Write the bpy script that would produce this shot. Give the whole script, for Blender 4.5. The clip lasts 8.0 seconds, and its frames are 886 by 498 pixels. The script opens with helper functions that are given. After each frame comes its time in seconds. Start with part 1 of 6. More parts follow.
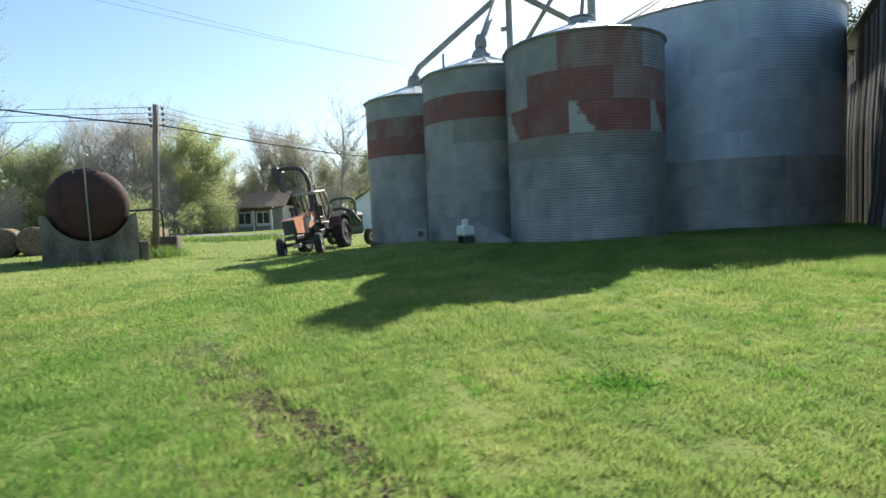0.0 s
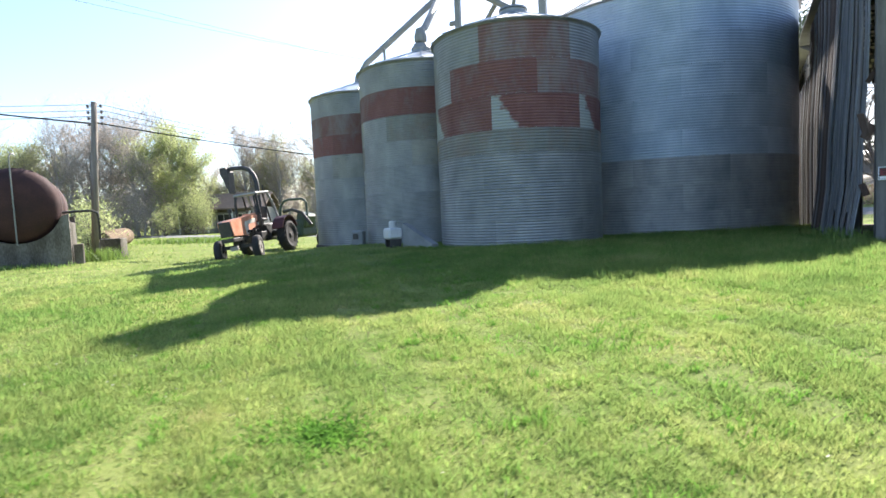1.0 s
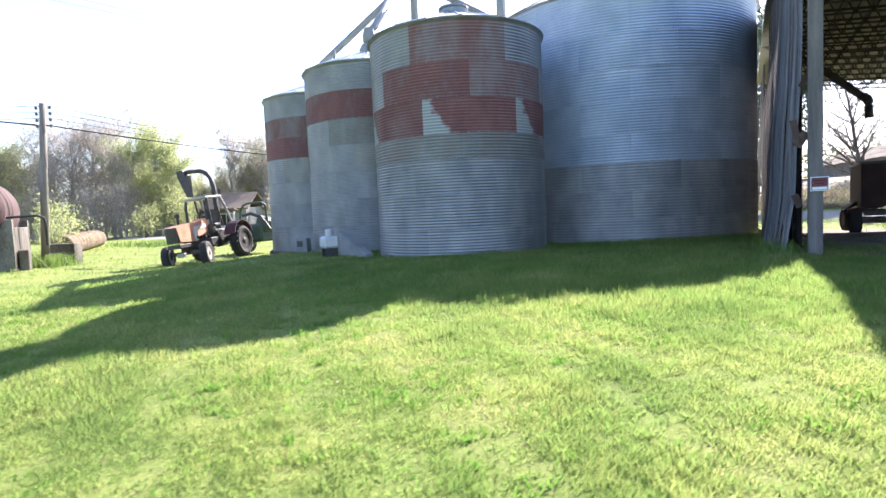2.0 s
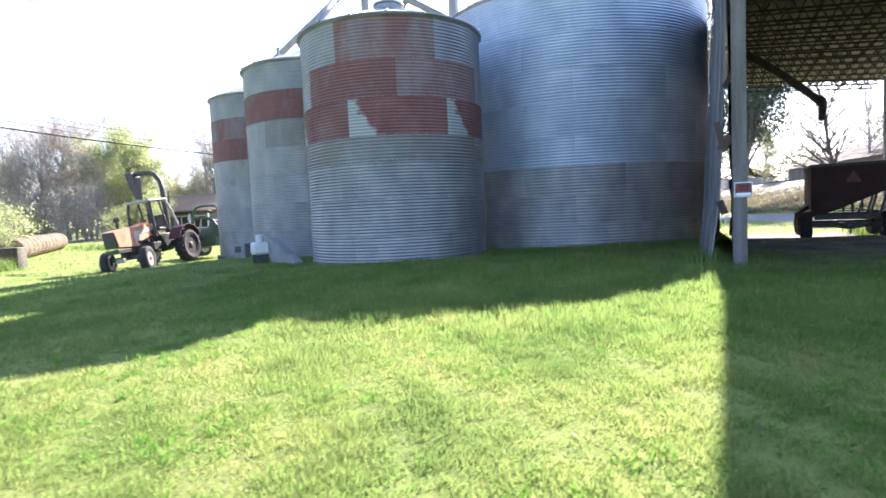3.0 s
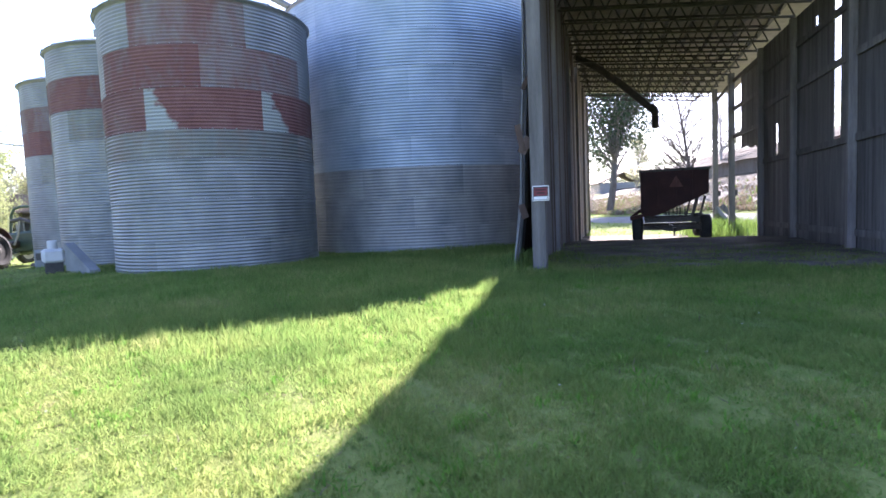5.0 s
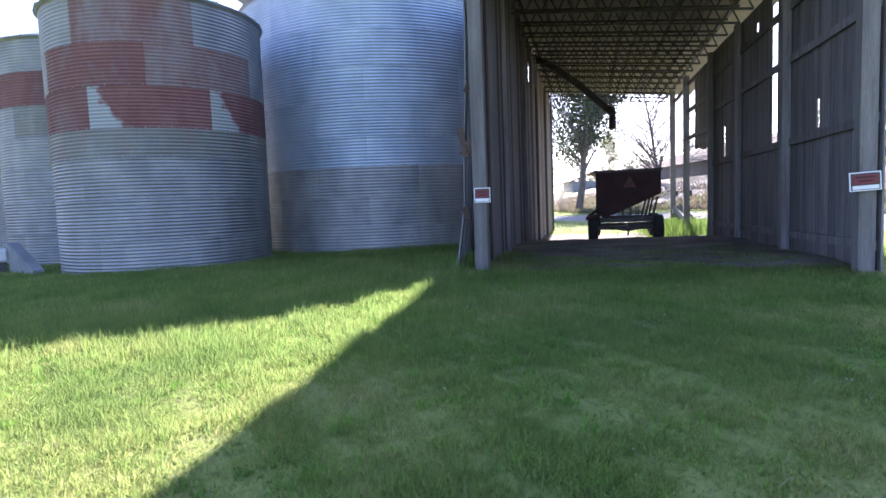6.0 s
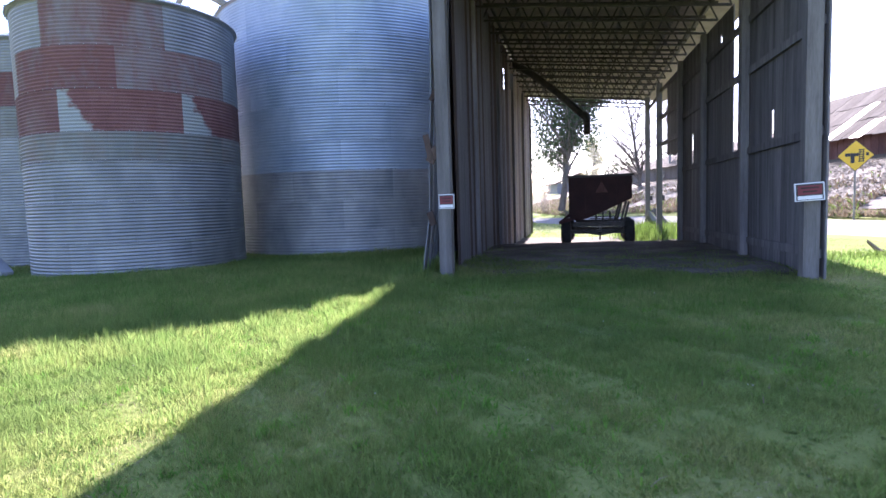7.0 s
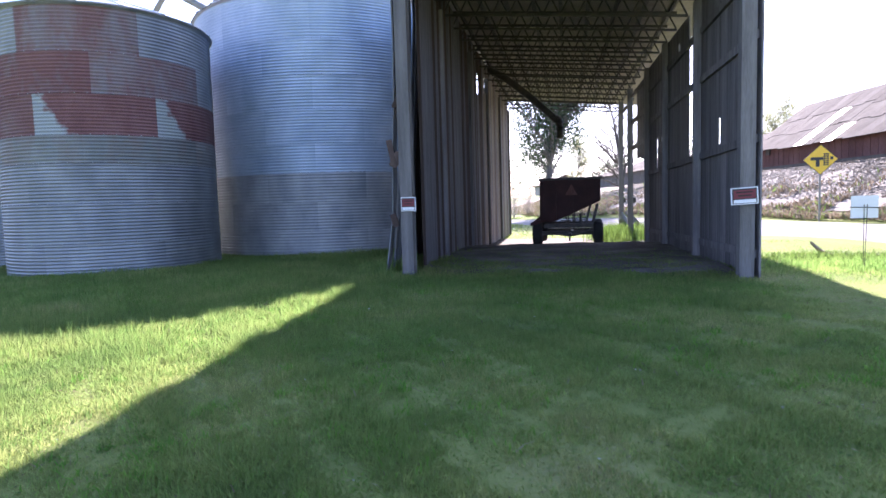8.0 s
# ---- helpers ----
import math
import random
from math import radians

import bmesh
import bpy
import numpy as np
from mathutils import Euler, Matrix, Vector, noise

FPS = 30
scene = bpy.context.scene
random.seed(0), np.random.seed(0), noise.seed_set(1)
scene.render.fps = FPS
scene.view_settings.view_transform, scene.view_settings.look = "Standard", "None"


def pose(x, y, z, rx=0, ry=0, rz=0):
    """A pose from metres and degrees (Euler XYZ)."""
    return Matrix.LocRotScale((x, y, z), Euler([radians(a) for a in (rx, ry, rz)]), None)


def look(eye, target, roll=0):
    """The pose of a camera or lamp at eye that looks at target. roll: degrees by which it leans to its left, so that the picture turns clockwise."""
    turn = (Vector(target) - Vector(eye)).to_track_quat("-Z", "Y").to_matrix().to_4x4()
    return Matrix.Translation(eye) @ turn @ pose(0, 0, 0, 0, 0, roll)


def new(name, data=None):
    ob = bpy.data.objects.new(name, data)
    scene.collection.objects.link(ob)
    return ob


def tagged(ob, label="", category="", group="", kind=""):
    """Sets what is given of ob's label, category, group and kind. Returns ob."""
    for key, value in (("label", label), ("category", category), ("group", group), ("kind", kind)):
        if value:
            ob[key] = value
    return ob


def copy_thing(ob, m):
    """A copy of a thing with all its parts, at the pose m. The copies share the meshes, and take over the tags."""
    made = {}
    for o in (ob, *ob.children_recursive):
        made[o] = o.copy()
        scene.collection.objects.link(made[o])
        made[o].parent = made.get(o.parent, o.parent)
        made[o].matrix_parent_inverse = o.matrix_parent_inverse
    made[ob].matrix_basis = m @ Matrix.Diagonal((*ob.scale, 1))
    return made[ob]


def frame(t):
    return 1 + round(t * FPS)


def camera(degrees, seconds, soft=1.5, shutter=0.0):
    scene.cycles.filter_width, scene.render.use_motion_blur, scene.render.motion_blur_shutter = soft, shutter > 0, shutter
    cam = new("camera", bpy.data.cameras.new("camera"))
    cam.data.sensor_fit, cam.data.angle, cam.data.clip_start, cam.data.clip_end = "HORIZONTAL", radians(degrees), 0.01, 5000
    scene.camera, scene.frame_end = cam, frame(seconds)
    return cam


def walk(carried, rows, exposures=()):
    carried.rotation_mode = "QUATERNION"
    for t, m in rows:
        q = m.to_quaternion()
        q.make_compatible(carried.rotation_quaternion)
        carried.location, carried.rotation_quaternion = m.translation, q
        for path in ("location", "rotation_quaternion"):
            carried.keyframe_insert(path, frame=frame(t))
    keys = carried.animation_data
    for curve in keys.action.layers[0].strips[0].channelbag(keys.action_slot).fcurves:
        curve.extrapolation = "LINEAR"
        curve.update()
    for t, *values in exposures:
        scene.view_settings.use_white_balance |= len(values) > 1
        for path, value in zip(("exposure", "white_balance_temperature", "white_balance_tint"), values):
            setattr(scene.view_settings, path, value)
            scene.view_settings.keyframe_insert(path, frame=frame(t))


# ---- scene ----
cam = camera(76.1, 8.0, soft=1.55, shutter=0.25)
PATH = [
    (0, (-0.048, 0.043, 1.522), (-1.0, 1.797, 1.387), -2.6),
    (0.5, (0.756, 1.048, 1.453), (-0.198, 2.8, 1.32), -2.7),
    (1, (1.416, 1.897, 1.446), (0.471, 3.654, 1.314), -2.6),
    (1.5, (2.05, 2.607, 1.548), (1.108, 4.366, 1.412), -2.6),
    (2.8, (3.464, 4.4, 1.666), (2.524, 6.16, 1.528), -2.5),
    (3, (3.652, 4.592, 1.676), (2.744, 6.368, 1.54), -2.6),
    (3.5, (4.056, 5.033, 1.69), (3.246, 6.856, 1.549), -2.7),
    (4, (4.463, 5.408, 1.699), (3.706, 7.254, 1.557), -2.6),
    (4.5, (4.823, 5.72, 1.689), (4.136, 7.593, 1.544), -2.6),
    (5, (5.098, 5.954, 1.626), (4.507, 7.859, 1.48), -2.4),
    (5.2, (5.221, 5.967, 1.627), (4.66, 7.88, 1.474), -2.5),
    (6.3, (5.829, 6.061, 1.702), (5.328, 7.991, 1.542), -2.0),
    (6.5, (5.896, 6.077, 1.709), (5.406, 8.01, 1.55), -1.9),
    (7, (6.14, 5.936, 1.766), (5.67, 7.874, 1.606), -1.8),
    (7.5, (6.422, 5.754, 1.786), (5.973, 7.697, 1.627), -1.8),
    (8, (6.752, 5.621, 1.777), (6.317, 7.566, 1.62), -1.7),
]
EXPOSURES = [(0, 1.05, 6400, 4), (0.5, 1.35, 6350, 8), (1.0, 1.7, 6300, 13), (1.5, 1.98, 6250, 18), (3.0, 2.34, 6150, 22), (4.0, 2.4, 6050, 24), (5.0, 2.38, 5950, 27), (6.5, 2.28, 5880, 31), (8, 2.26, 5850, 32)]
walk(cam, [(t, look(eye, target, roll)) for t, eye, target, roll in PATH], EXPOSURES)

# ---- daylight: low sun behind the bins and the shed ----
SUN_EL, SUN_AZ = 35.8, -2.2
world = bpy.data.worlds.new("world")
scene.world = world
world.use_nodes = True
wn = world.node_tree
sky = wn.nodes.new("ShaderNodeTexSky")
sky.sky_type, sky.sun_disc = "NISHITA", False
sky.sun_elevation, sky.sun_rotation = radians(SUN_EL), radians(SUN_AZ)
sky.air_density, sky.dust_density, sky.ozone_density = 1.0, 0.9, 2.6
wn.links.new(sky.outputs[0], wn.nodes["Background"].inputs[0])
wn.nodes["Background"].inputs[1].default_value = 0.1
sun = new("sun", bpy.data.lights.new("sun", "SUN"))
sun.data.energy, sun.data.angle, sun.data.color = 5.0, radians(0.6), (1.0, 0.93, 0.82)
sun.matrix_world = look((math.sin(radians(SUN_AZ)) * 50, math.cos(radians(SUN_AZ)) * 50, math.tan(radians(SUN_EL)) * 50), (0, 0, 0))

# ---- materials ----
def mat(name, cols, scale=3.0, rough=0.8, metal=0.0, bump=0.3, bscale=25.0, stretch=(1, 1, 1), rand=0.15,
        fine=0.35, translucent=0.0, island=0.0, world_space=False, spec=0.5, rough_var=0.1, under=None, cover=1.0, sheer=1.0):
    """Two scales of noise over a colour ramp, with bump; rand varies from object to object, island from piece to piece."""
    m = bpy.data.materials.new(name)
    m.use_nodes = True
    nt = m.node_tree
    N, L = nt.nodes, nt.links
    bsdf = N["Principled BSDF"]
    bsdf.inputs["Roughness"].default_value = rough
    bsdf.inputs["Metallic"].default_value = metal
    bsdf.inputs["Specular IOR Level"].default_value = spec
    info = N.new("ShaderNodeObjectInfo")
    if world_space:
        src = N.new("ShaderNodeNewGeometry").outputs["Position"]
    else:
        src = N.new("ShaderNodeTexCoord").outputs["Object"]
    add = N.new("ShaderNodeVectorMath")
    add.operation = "MULTIPLY_ADD"
    comb = N.new("ShaderNodeCombineXYZ")
    mul = N.new("ShaderNodeMath")
    mul.operation = "MULTIPLY"
    mul.inputs[1].default_value = 0.0 if world_space else 37.0
    L.new(info.outputs["Random"], mul.inputs[0])
    for i in range(3):
        L.new(mul.outputs[0], comb.inputs[i])
    L.new(src, add.inputs[0])
    add.inputs[1].default_value = stretch
    L.new(comb.outputs[0], add.inputs[2])
    big = N.new("ShaderNodeTexNoise")
    big.inputs["Scale"].default_value, big.inputs["Detail"].default_value = scale, 5
    small = N.new("ShaderNodeTexNoise")
    small.inputs["Scale"].default_value, small.inputs["Detail"].default_value = bscale, 4
    L.new(add.outputs[0], big.inputs["Vector"])
    L.new(add.outputs[0], small.inputs["Vector"])
    mixf = N.new("ShaderNodeMix")
    mixf.inputs["Factor"].default_value = fine
    L.new(big.outputs["Fac"], mixf.inputs["A"])
    L.new(small.outputs["Fac"], mixf.inputs["B"])
    ramp = N.new("ShaderNodeValToRGB")
    el = ramp.color_ramp.elements
    while len(el) < len(cols):
        el.new(0.5)
    for i, c in enumerate(cols):
        el[i].position = 0.32 + 0.36 * i / max(1, len(cols) - 1)
        el[i].color = (*c, 1)
    L.new(mixf.outputs["Result"], ramp.inputs["Fac"])
    hsv = N.new("ShaderNodeHueSaturation")
    L.new(ramp.outputs["Color"], hsv.inputs["Color"])
    rng = N.new("ShaderNodeMapRange")
    amount = island or rand
    rng.inputs["To Min"].default_value, rng.inputs["To Max"].default_value = 1 - amount, 1 + amount
    if island:
        geo = N.new("ShaderNodeNewGeometry")
        L.new(geo.outputs["Random Per Island"], rng.inputs["Value"])
    else:
        L.new(info.outputs["Random"], rng.inputs["Value"])
    L.new(rng.outputs["Result"], hsv.inputs["Value"])
    L.new(hsv.outputs["Color"], bsdf.inputs["Base Color"])
    if under:
        worn = N.new("ShaderNodeTexNoise")
        worn.inputs["Scale"].default_value, worn.inputs["Detail"].default_value, worn.inputs["Roughness"].default_value = 1.5, 8, 0.68
        L.new(add.outputs[0], worn.inputs["Vector"])
        edge = N.new("ShaderNodeMapRange")
        level = 0.3 + 0.4 * (1 - cover)
        edge.inputs["From Min"].default_value, edge.inputs["From Max"].default_value = level - 0.15, level + 0.15
        L.new(worn.outputs["Fac"], edge.inputs["Value"])
        blend = N.new("ShaderNodeMixRGB")
        blend.inputs["Color1"].default_value = (*under, 1)
        L.new(edge.outputs["Result"], blend.inputs["Fac"])
        L.new(hsv.outputs["Color"], blend.inputs["Color2"])
        L.new(blend.outputs["Color"], bsdf.inputs["Base Color"])
    rr = N.new("ShaderNodeMapRange")
    rr.inputs["To Min"].default_value, rr.inputs["To Max"].default_value = max(0.05, rough - rough_var), min(1, rough + rough_var)
    L.new(big.outputs["Fac"], rr.inputs["Value"])
    L.new(rr.outputs["Result"], bsdf.inputs["Roughness"])
    if bump:
        b = N.new("ShaderNodeBump")
        b.inputs["Strength"].default_value, b.inputs["Distance"].default_value = bump, 0.02
        L.new(small.outputs["Fac"], b.inputs["Height"])
        L.new(b.outputs["Normal"], bsdf.inputs["Normal"])
    if translucent:
        tr = N.new("ShaderNodeBsdfTranslucent")
        mix = N.new("ShaderNodeMixShader")
        mix.inputs[0].default_value = translucent
        thin = N.new("ShaderNodeHueSaturation")
        thin.inputs["Value"].default_value = sheer
        L.new(hsv.outputs["Color"], thin.inputs["Color"])
        L.new(thin.outputs["Color"], tr.inputs["Color"])
        L.new(bsdf.outputs[0], mix.inputs[1])
        L.new(tr.outputs[0], mix.inputs[2])
        L.new(mix.outputs[0], N["Material Output"].inputs["Surface"])
    return m


M = {}
M["galv"] = mat("galvanised_steel", [(0.176, 0.184, 0.19), (0.243, 0.253, 0.254), (0.336, 0.345, 0.339)], 1.6, 0.42, 0.5, 0.06, 60, (1, 1, 0.6), 0.08)
M["galv_dull"] = mat("weathered_zinc", [(0.154, 0.16, 0.152), (0.231, 0.233, 0.216), (0.308, 0.299, 0.27)], 2.2, 0.55, 0.3, 0.08, 60, (1, 1, 0.5), 0.14)
M["galv_drip"] = mat("rust_dripped_zinc", [(0.15, 0.16, 0.15), (0.2, 0.21, 0.195), (0.26, 0.265, 0.245)], 2.2, 0.55, 0.3, 0.08, 60, (1, 1, 0.5), 0.14, under=(0.2, 0.15, 0.125), cover=0.72)
M["galv_pale"] = mat("pale_zinc", [(0.243, 0.277, 0.304), (0.324, 0.365, 0.385), (0.419, 0.452, 0.466)], 1.8, 0.45, 0.4, 0.06, 60, (1, 1, 0.5), 0.08)
M["galv_dark"] = mat("darkened_zinc", [(0.176, 0.192, 0.206), (0.279, 0.288, 0.295), (0.382, 0.383, 0.385)], 1.6, 0.5, 0.4, 0.06, 60, (1, 1, 0.6), 0.10)
M["galv_blue"] = mat("blue_grey_zinc", [(0.252, 0.315, 0.391), (0.346, 0.415, 0.498), (0.444, 0.515, 0.591)], 1.2, 0.45, 0.4, 0.06, 60, (1, 1, 0.6), 0.05)
M["rust_red"] = mat("rusted_red_sheet", [(0.125, 0.052, 0.048), (0.17, 0.074, 0.067), (0.21, 0.108, 0.098)], 1.5, 0.75, 0.1, 0.10, 50, (1, 1, 0.5), 0.16, under=(0.21, 0.185, 0.185), cover=0.85)
M["rust_faded"] = mat("faded_rust_sheet", [(0.15, 0.07, 0.062), (0.19, 0.098, 0.088), (0.23, 0.15, 0.14)], 1.4, 0.72, 0.15, 0.10, 50, (1, 1, 0.5), 0.12, under=(0.225, 0.215, 0.215), cover=0.66)
M["roof_tin"] = mat("roof_tin", [(0.40, 0.42, 0.43), (0.55, 0.57, 0.58), (0.66, 0.68, 0.68)], 2.0, 0.38, 0.7, 0.08, 40, rand=0.1)
M["plank"] = mat("weathered_plank", [(0.0808, 0.0832, 0.0888), (0.162, 0.166, 0.176), (0.27, 0.275, 0.29)], 5, 0.85, 0, 0.5, 60, (2, 2, 0.12), 0.28, spec=0.15)
M["plank_dark"] = mat("dark_barn_board", [(0.101, 0.0921, 0.0921), (0.173, 0.163, 0.163), (0.26, 0.24, 0.233)], 5, 0.88, 0, 0.5, 60, (2, 2, 0.12), 0.25, spec=0.15)
M["timber"] = mat("grey_timber", [(0.0769, 0.07, 0.0638), (0.139, 0.129, 0.119), (0.206, 0.19, 0.175)], 4, 0.85, 0, 0.4, 50, (2, 2, 0.15), 0.15)
M["steel_dark"] = mat("dark_steel", [(0.035, 0.033, 0.032), (0.07, 0.065, 0.06), (0.11, 0.09, 0.08)], 5, 0.6, 0.5, 0.1, 60, rand=0.1)
M["deck"] = mat("roof_deck", [(0.216, 0.185, 0.155), (0.292, 0.253, 0.214), (0.356, 0.312, 0.265)], 3, 0.7, 0.1, 0.1, 40, rand=0.08)
M["rust_tank"] = mat("rusted_tank", [(0.0298, 0.0145, 0.0142), (0.0553, 0.0238, 0.0218), (0.0892, 0.0408, 0.0361)], 1.6, 0.8, 0.2, 0.25, 30, rand=0.1)
M["concrete"] = mat("stained_concrete", [(0.045, 0.038, 0.03), (0.12, 0.108, 0.09), (0.23, 0.215, 0.19)], 1.3, 0.9, 0, 0.4, 25, (1, 1, 0.35), 0.1, spec=0.15)
M["concrete_pale"] = mat("pale_concrete", [(0.16, 0.168, 0.172), (0.216, 0.224, 0.228), (0.272, 0.28, 0.28)], 2.0, 0.9, 0, 0.2, 30, rand=0.08)
M["pole"] = mat("utility_pole_wood", [(0.12, 0.10, 0.08), (0.20, 0.17, 0.14), (0.28, 0.25, 0.21)], 4, 0.88, 0, 0.5, 40, (2, 2, 0.08), 0.1)
M["hay"] = mat("hay", [(0.095, 0.068, 0.045), (0.165, 0.122, 0.082), (0.24, 0.185, 0.13)], 6, 0.95, 0, 0.8, 45, rand=0.12, spec=0.15)
M["orange"] = mat("faded_orange_paint", [(0.66, 0.22, 0.11), (0.78, 0.34, 0.20), (0.82, 0.44, 0.29)], 2.5, 0.5, 0, 0.05, 40, rand=0.05)
M["cream"] = mat("cream_paint", [(0.62, 0.58, 0.50), (0.75, 0.71, 0.62)], 3, 0.5, 0, 0.05, 40, rand=0.05)
# maroon fender paint, darkened to stand in for the bin's shadow
M["red_paint"] = mat("shaded_red_paint", [(0.045, 0.01, 0.011), (0.075, 0.017, 0.0175)], 3, 0.5, 0, 0.05, 40, rand=0.05)
M["black_iron"] = mat("black_iron", [(0.018, 0.018, 0.018), (0.04, 0.038, 0.036), (0.07, 0.062, 0.056)], 5, 0.55, 0.2, 0.1, 50, rand=0.1)
M["tyre"] = mat("tyre_rubber", [(0.014, 0.014, 0.014), (0.026, 0.025, 0.024), (0.045, 0.042, 0.037)], 5, 0.85, 0, 0.2, 50, rand=0.1)
M["rim"] = mat("pale_rim", [(0.24, 0.22, 0.19), (0.36, 0.335, 0.295)], 5, 0.5, 0, 0.1, 40, rand=0.05)
M["canopy"] = mat("canopy_white", [(0.26, 0.255, 0.245), (0.36, 0.355, 0.34)], 3, 0.5, 0, 0.05, 40, rand=0.05)
M["green_paint"] = mat("dark_green_paint", [(0.015, 0.033, 0.0228), (0.03, 0.0605, 0.039), (0.0525, 0.0825, 0.0585)], 3, 0.5, 0, 0.08, 40, rand=0.1)
M["lp_white"] = mat("white_tank_paint", [(0.448, 0.455, 0.455), (0.549, 0.556, 0.556), (0.592, 0.592, 0.592)], 3, 0.45, 0, 0.03, 40, rand=0.03)
M["sign_yellow"] = mat("yellow_sign_face", [(0.80, 0.50, 0.02), (0.85, 0.56, 0.03)], 3, 0.45, 0, 0.02, 40, rand=0.0)
M["sign_black"] = mat("sign_black", [(0.02, 0.02, 0.02), (0.03, 0.03, 0.03)], 3, 0.5, 0, 0.02, 40, rand=0)
M["sign_red"] = mat("sign_red", [(0.14, 0.013, 0.022), (0.19, 0.02, 0.028)], 3, 0.5, 0, 0.02, 40, rand=0)
M["sign_white"] = mat("sign_white", [(0.72, 0.72, 0.72), (0.80, 0.80, 0.80)], 3, 0.5, 0, 0.02, 40, rand=0)
M["asphalt"] = mat("road_asphalt", [(0.16, 0.155, 0.15), (0.22, 0.215, 0.205), (0.28, 0.27, 0.26)], 2, 0.9, 0, 0.3, 60, world_space=True, spec=0.15)
M["ballast"] = mat("ballast_gravel", [(0.144, 0.129, 0.107), (0.219, 0.198, 0.166), (0.294, 0.269, 0.229)], 4.5, 0.95, 0, 1.0, 9, world_space=True, fine=0.55, spec=0.15)
M["dirt"] = mat("dirt_floor", [(0.0612, 0.054, 0.0432), (0.119, 0.104, 0.0828), (0.216, 0.189, 0.153)], 1.4, 0.95, 0, 0.5, 22, world_space=True, spec=0.15)
M["soil"] = mat("bare_soil", [(0.075, 0.06, 0.033), (0.15, 0.118, 0.068), (0.24, 0.19, 0.11)], 5.0, 0.95, 0, 0.9, 40, world_space=True, spec=0.1)
M["rust_wall"] = mat("rusty_siding", [(0.09, 0.045, 0.04), (0.15, 0.074, 0.064), (0.21, 0.12, 0.105)], 0.9, 0.85, 0.1, 0.2, 20, (1, 1, 0.25), 0.1, spec=0.15)
M["rust_roof"] = mat("rusty_roofing", [(0.092, 0.08, 0.067), (0.13, 0.115, 0.099), (0.172, 0.157, 0.138)], 0.7, 0.9, 0.0, 0.3, 9, (1, 1, 1), 0.16, spec=0.03)
M["old_tin"] = mat("rust_streaked_tin", [(0.09, 0.065, 0.055), (0.24, 0.215, 0.2), (0.46, 0.46, 0.46), (0.6, 0.6, 0.6)], 2.4, 0.5, 0.3, 0.2, 25, rand=0.3)
M["plank_tan"] = mat("tan_board", [(0.17, 0.135, 0.11), (0.27, 0.225, 0.19), (0.37, 0.32, 0.275)], 5, 0.85, 0, 0.5, 60, (2, 2, 0.12), 0.25, spec=0.15)
M["board_brown"] = mat("brown_rusty_board", [(0.042, 0.0294, 0.0245), (0.0805, 0.056, 0.0462), (0.119, 0.0875, 0.0735)], 4, 0.88, 0, 0.5, 50, (2, 2, 0.15), 0.3, spec=0.12)
M["house_wall"] = mat("grey_siding", [(0.24, 0.24, 0.24), (0.336, 0.336, 0.336)], 2, 0.8, 0, 0.1, 20)
M["shingle"] = mat("grey_shingles", [(0.123, 0.0911, 0.0694), (0.191, 0.145, 0.112)], 3, 0.9, 0, 0.3, 20)
M["white_trim"] = mat("white_trim", [(0.66, 0.66, 0.64), (0.78, 0.78, 0.76)], 3, 0.6, 0, 0.05, 40, rand=0.03)
M["pane"] = mat("dark_window_glass", [(0.02, 0.025, 0.03), (0.04, 0.045, 0.05)], 2, 0.08, 0, 0.0, 20, rand=0)
M["bark"] = mat("bark", [(0.07, 0.06, 0.052), (0.13, 0.115, 0.10), (0.20, 0.18, 0.16)], 4, 0.92, 0, 0.6, 25, (1, 1, 0.3), 0.2)
M["bark_pale"] = mat("pale_bark", [(0.213, 0.188, 0.169), (0.312, 0.288, 0.263), (0.425, 0.388, 0.362)], 4, 0.92, 0, 0.5, 25, (1, 1, 0.3), 0.2)
M["leaf_spring"] = mat("spring_leaves", [(0.26, 0.3, 0.128), (0.377, 0.42, 0.188), (0.481, 0.51, 0.262)], 0.6, 0.7, 0, 0.0, 10, island=0.3, translucent=0.66)
M["leaf_olive"] = mat("olive_leaves", [(0.257, 0.277, 0.141), (0.372, 0.376, 0.207), (0.472, 0.455, 0.281)], 0.6, 0.7, 0, 0.0, 10, island=0.3, translucent=0.66)
M["leaf_bud"] = mat("budding_twigs", [(0.344, 0.296, 0.245), (0.456, 0.4, 0.346), (0.565, 0.51, 0.446)], 0.6, 0.8, 0, 0.0, 10, island=0.3, translucent=0.58)
M["leaf_dark"] = mat("evergreen_leaves", [(0.025, 0.045, 0.02), (0.045, 0.075, 0.03), (0.07, 0.10, 0.04)], 0.6, 0.5, 0, 0.0, 10, island=0.3, translucent=0.25)
M["leaf_far"] = mat("far_leaves", [(0.12, 0.135, 0.085), (0.17, 0.185, 0.12), (0.22, 0.23, 0.16)], 0.05, 0.8, 0, 0.0, 2, island=0.3, translucent=0.3, world_space=True)
M["weed"] = mat("weeds", [(0.09, 0.16, 0.03), (0.15, 0.235, 0.05), (0.22, 0.3, 0.08)], 0.8, 0.6, 0, 0.0, 10, island=0.3, translucent=0.45, world_space=True)
M["dry_weed"] = mat("dry_brush", [(0.142, 0.109, 0.0715), (0.224, 0.178, 0.121), (0.307, 0.253, 0.176)], 0.8, 0.8, 0, 0.0, 10, island=0.3, translucent=0.3, world_space=True)
M["clover"] = mat("clover", [(0.09, 0.21, 0.03), (0.14, 0.29, 0.045), (0.19, 0.35, 0.065)], 1.5, 0.8, 0, 0.0, 10, island=0.25, translucent=0.55, world_space=True, spec=0.12)
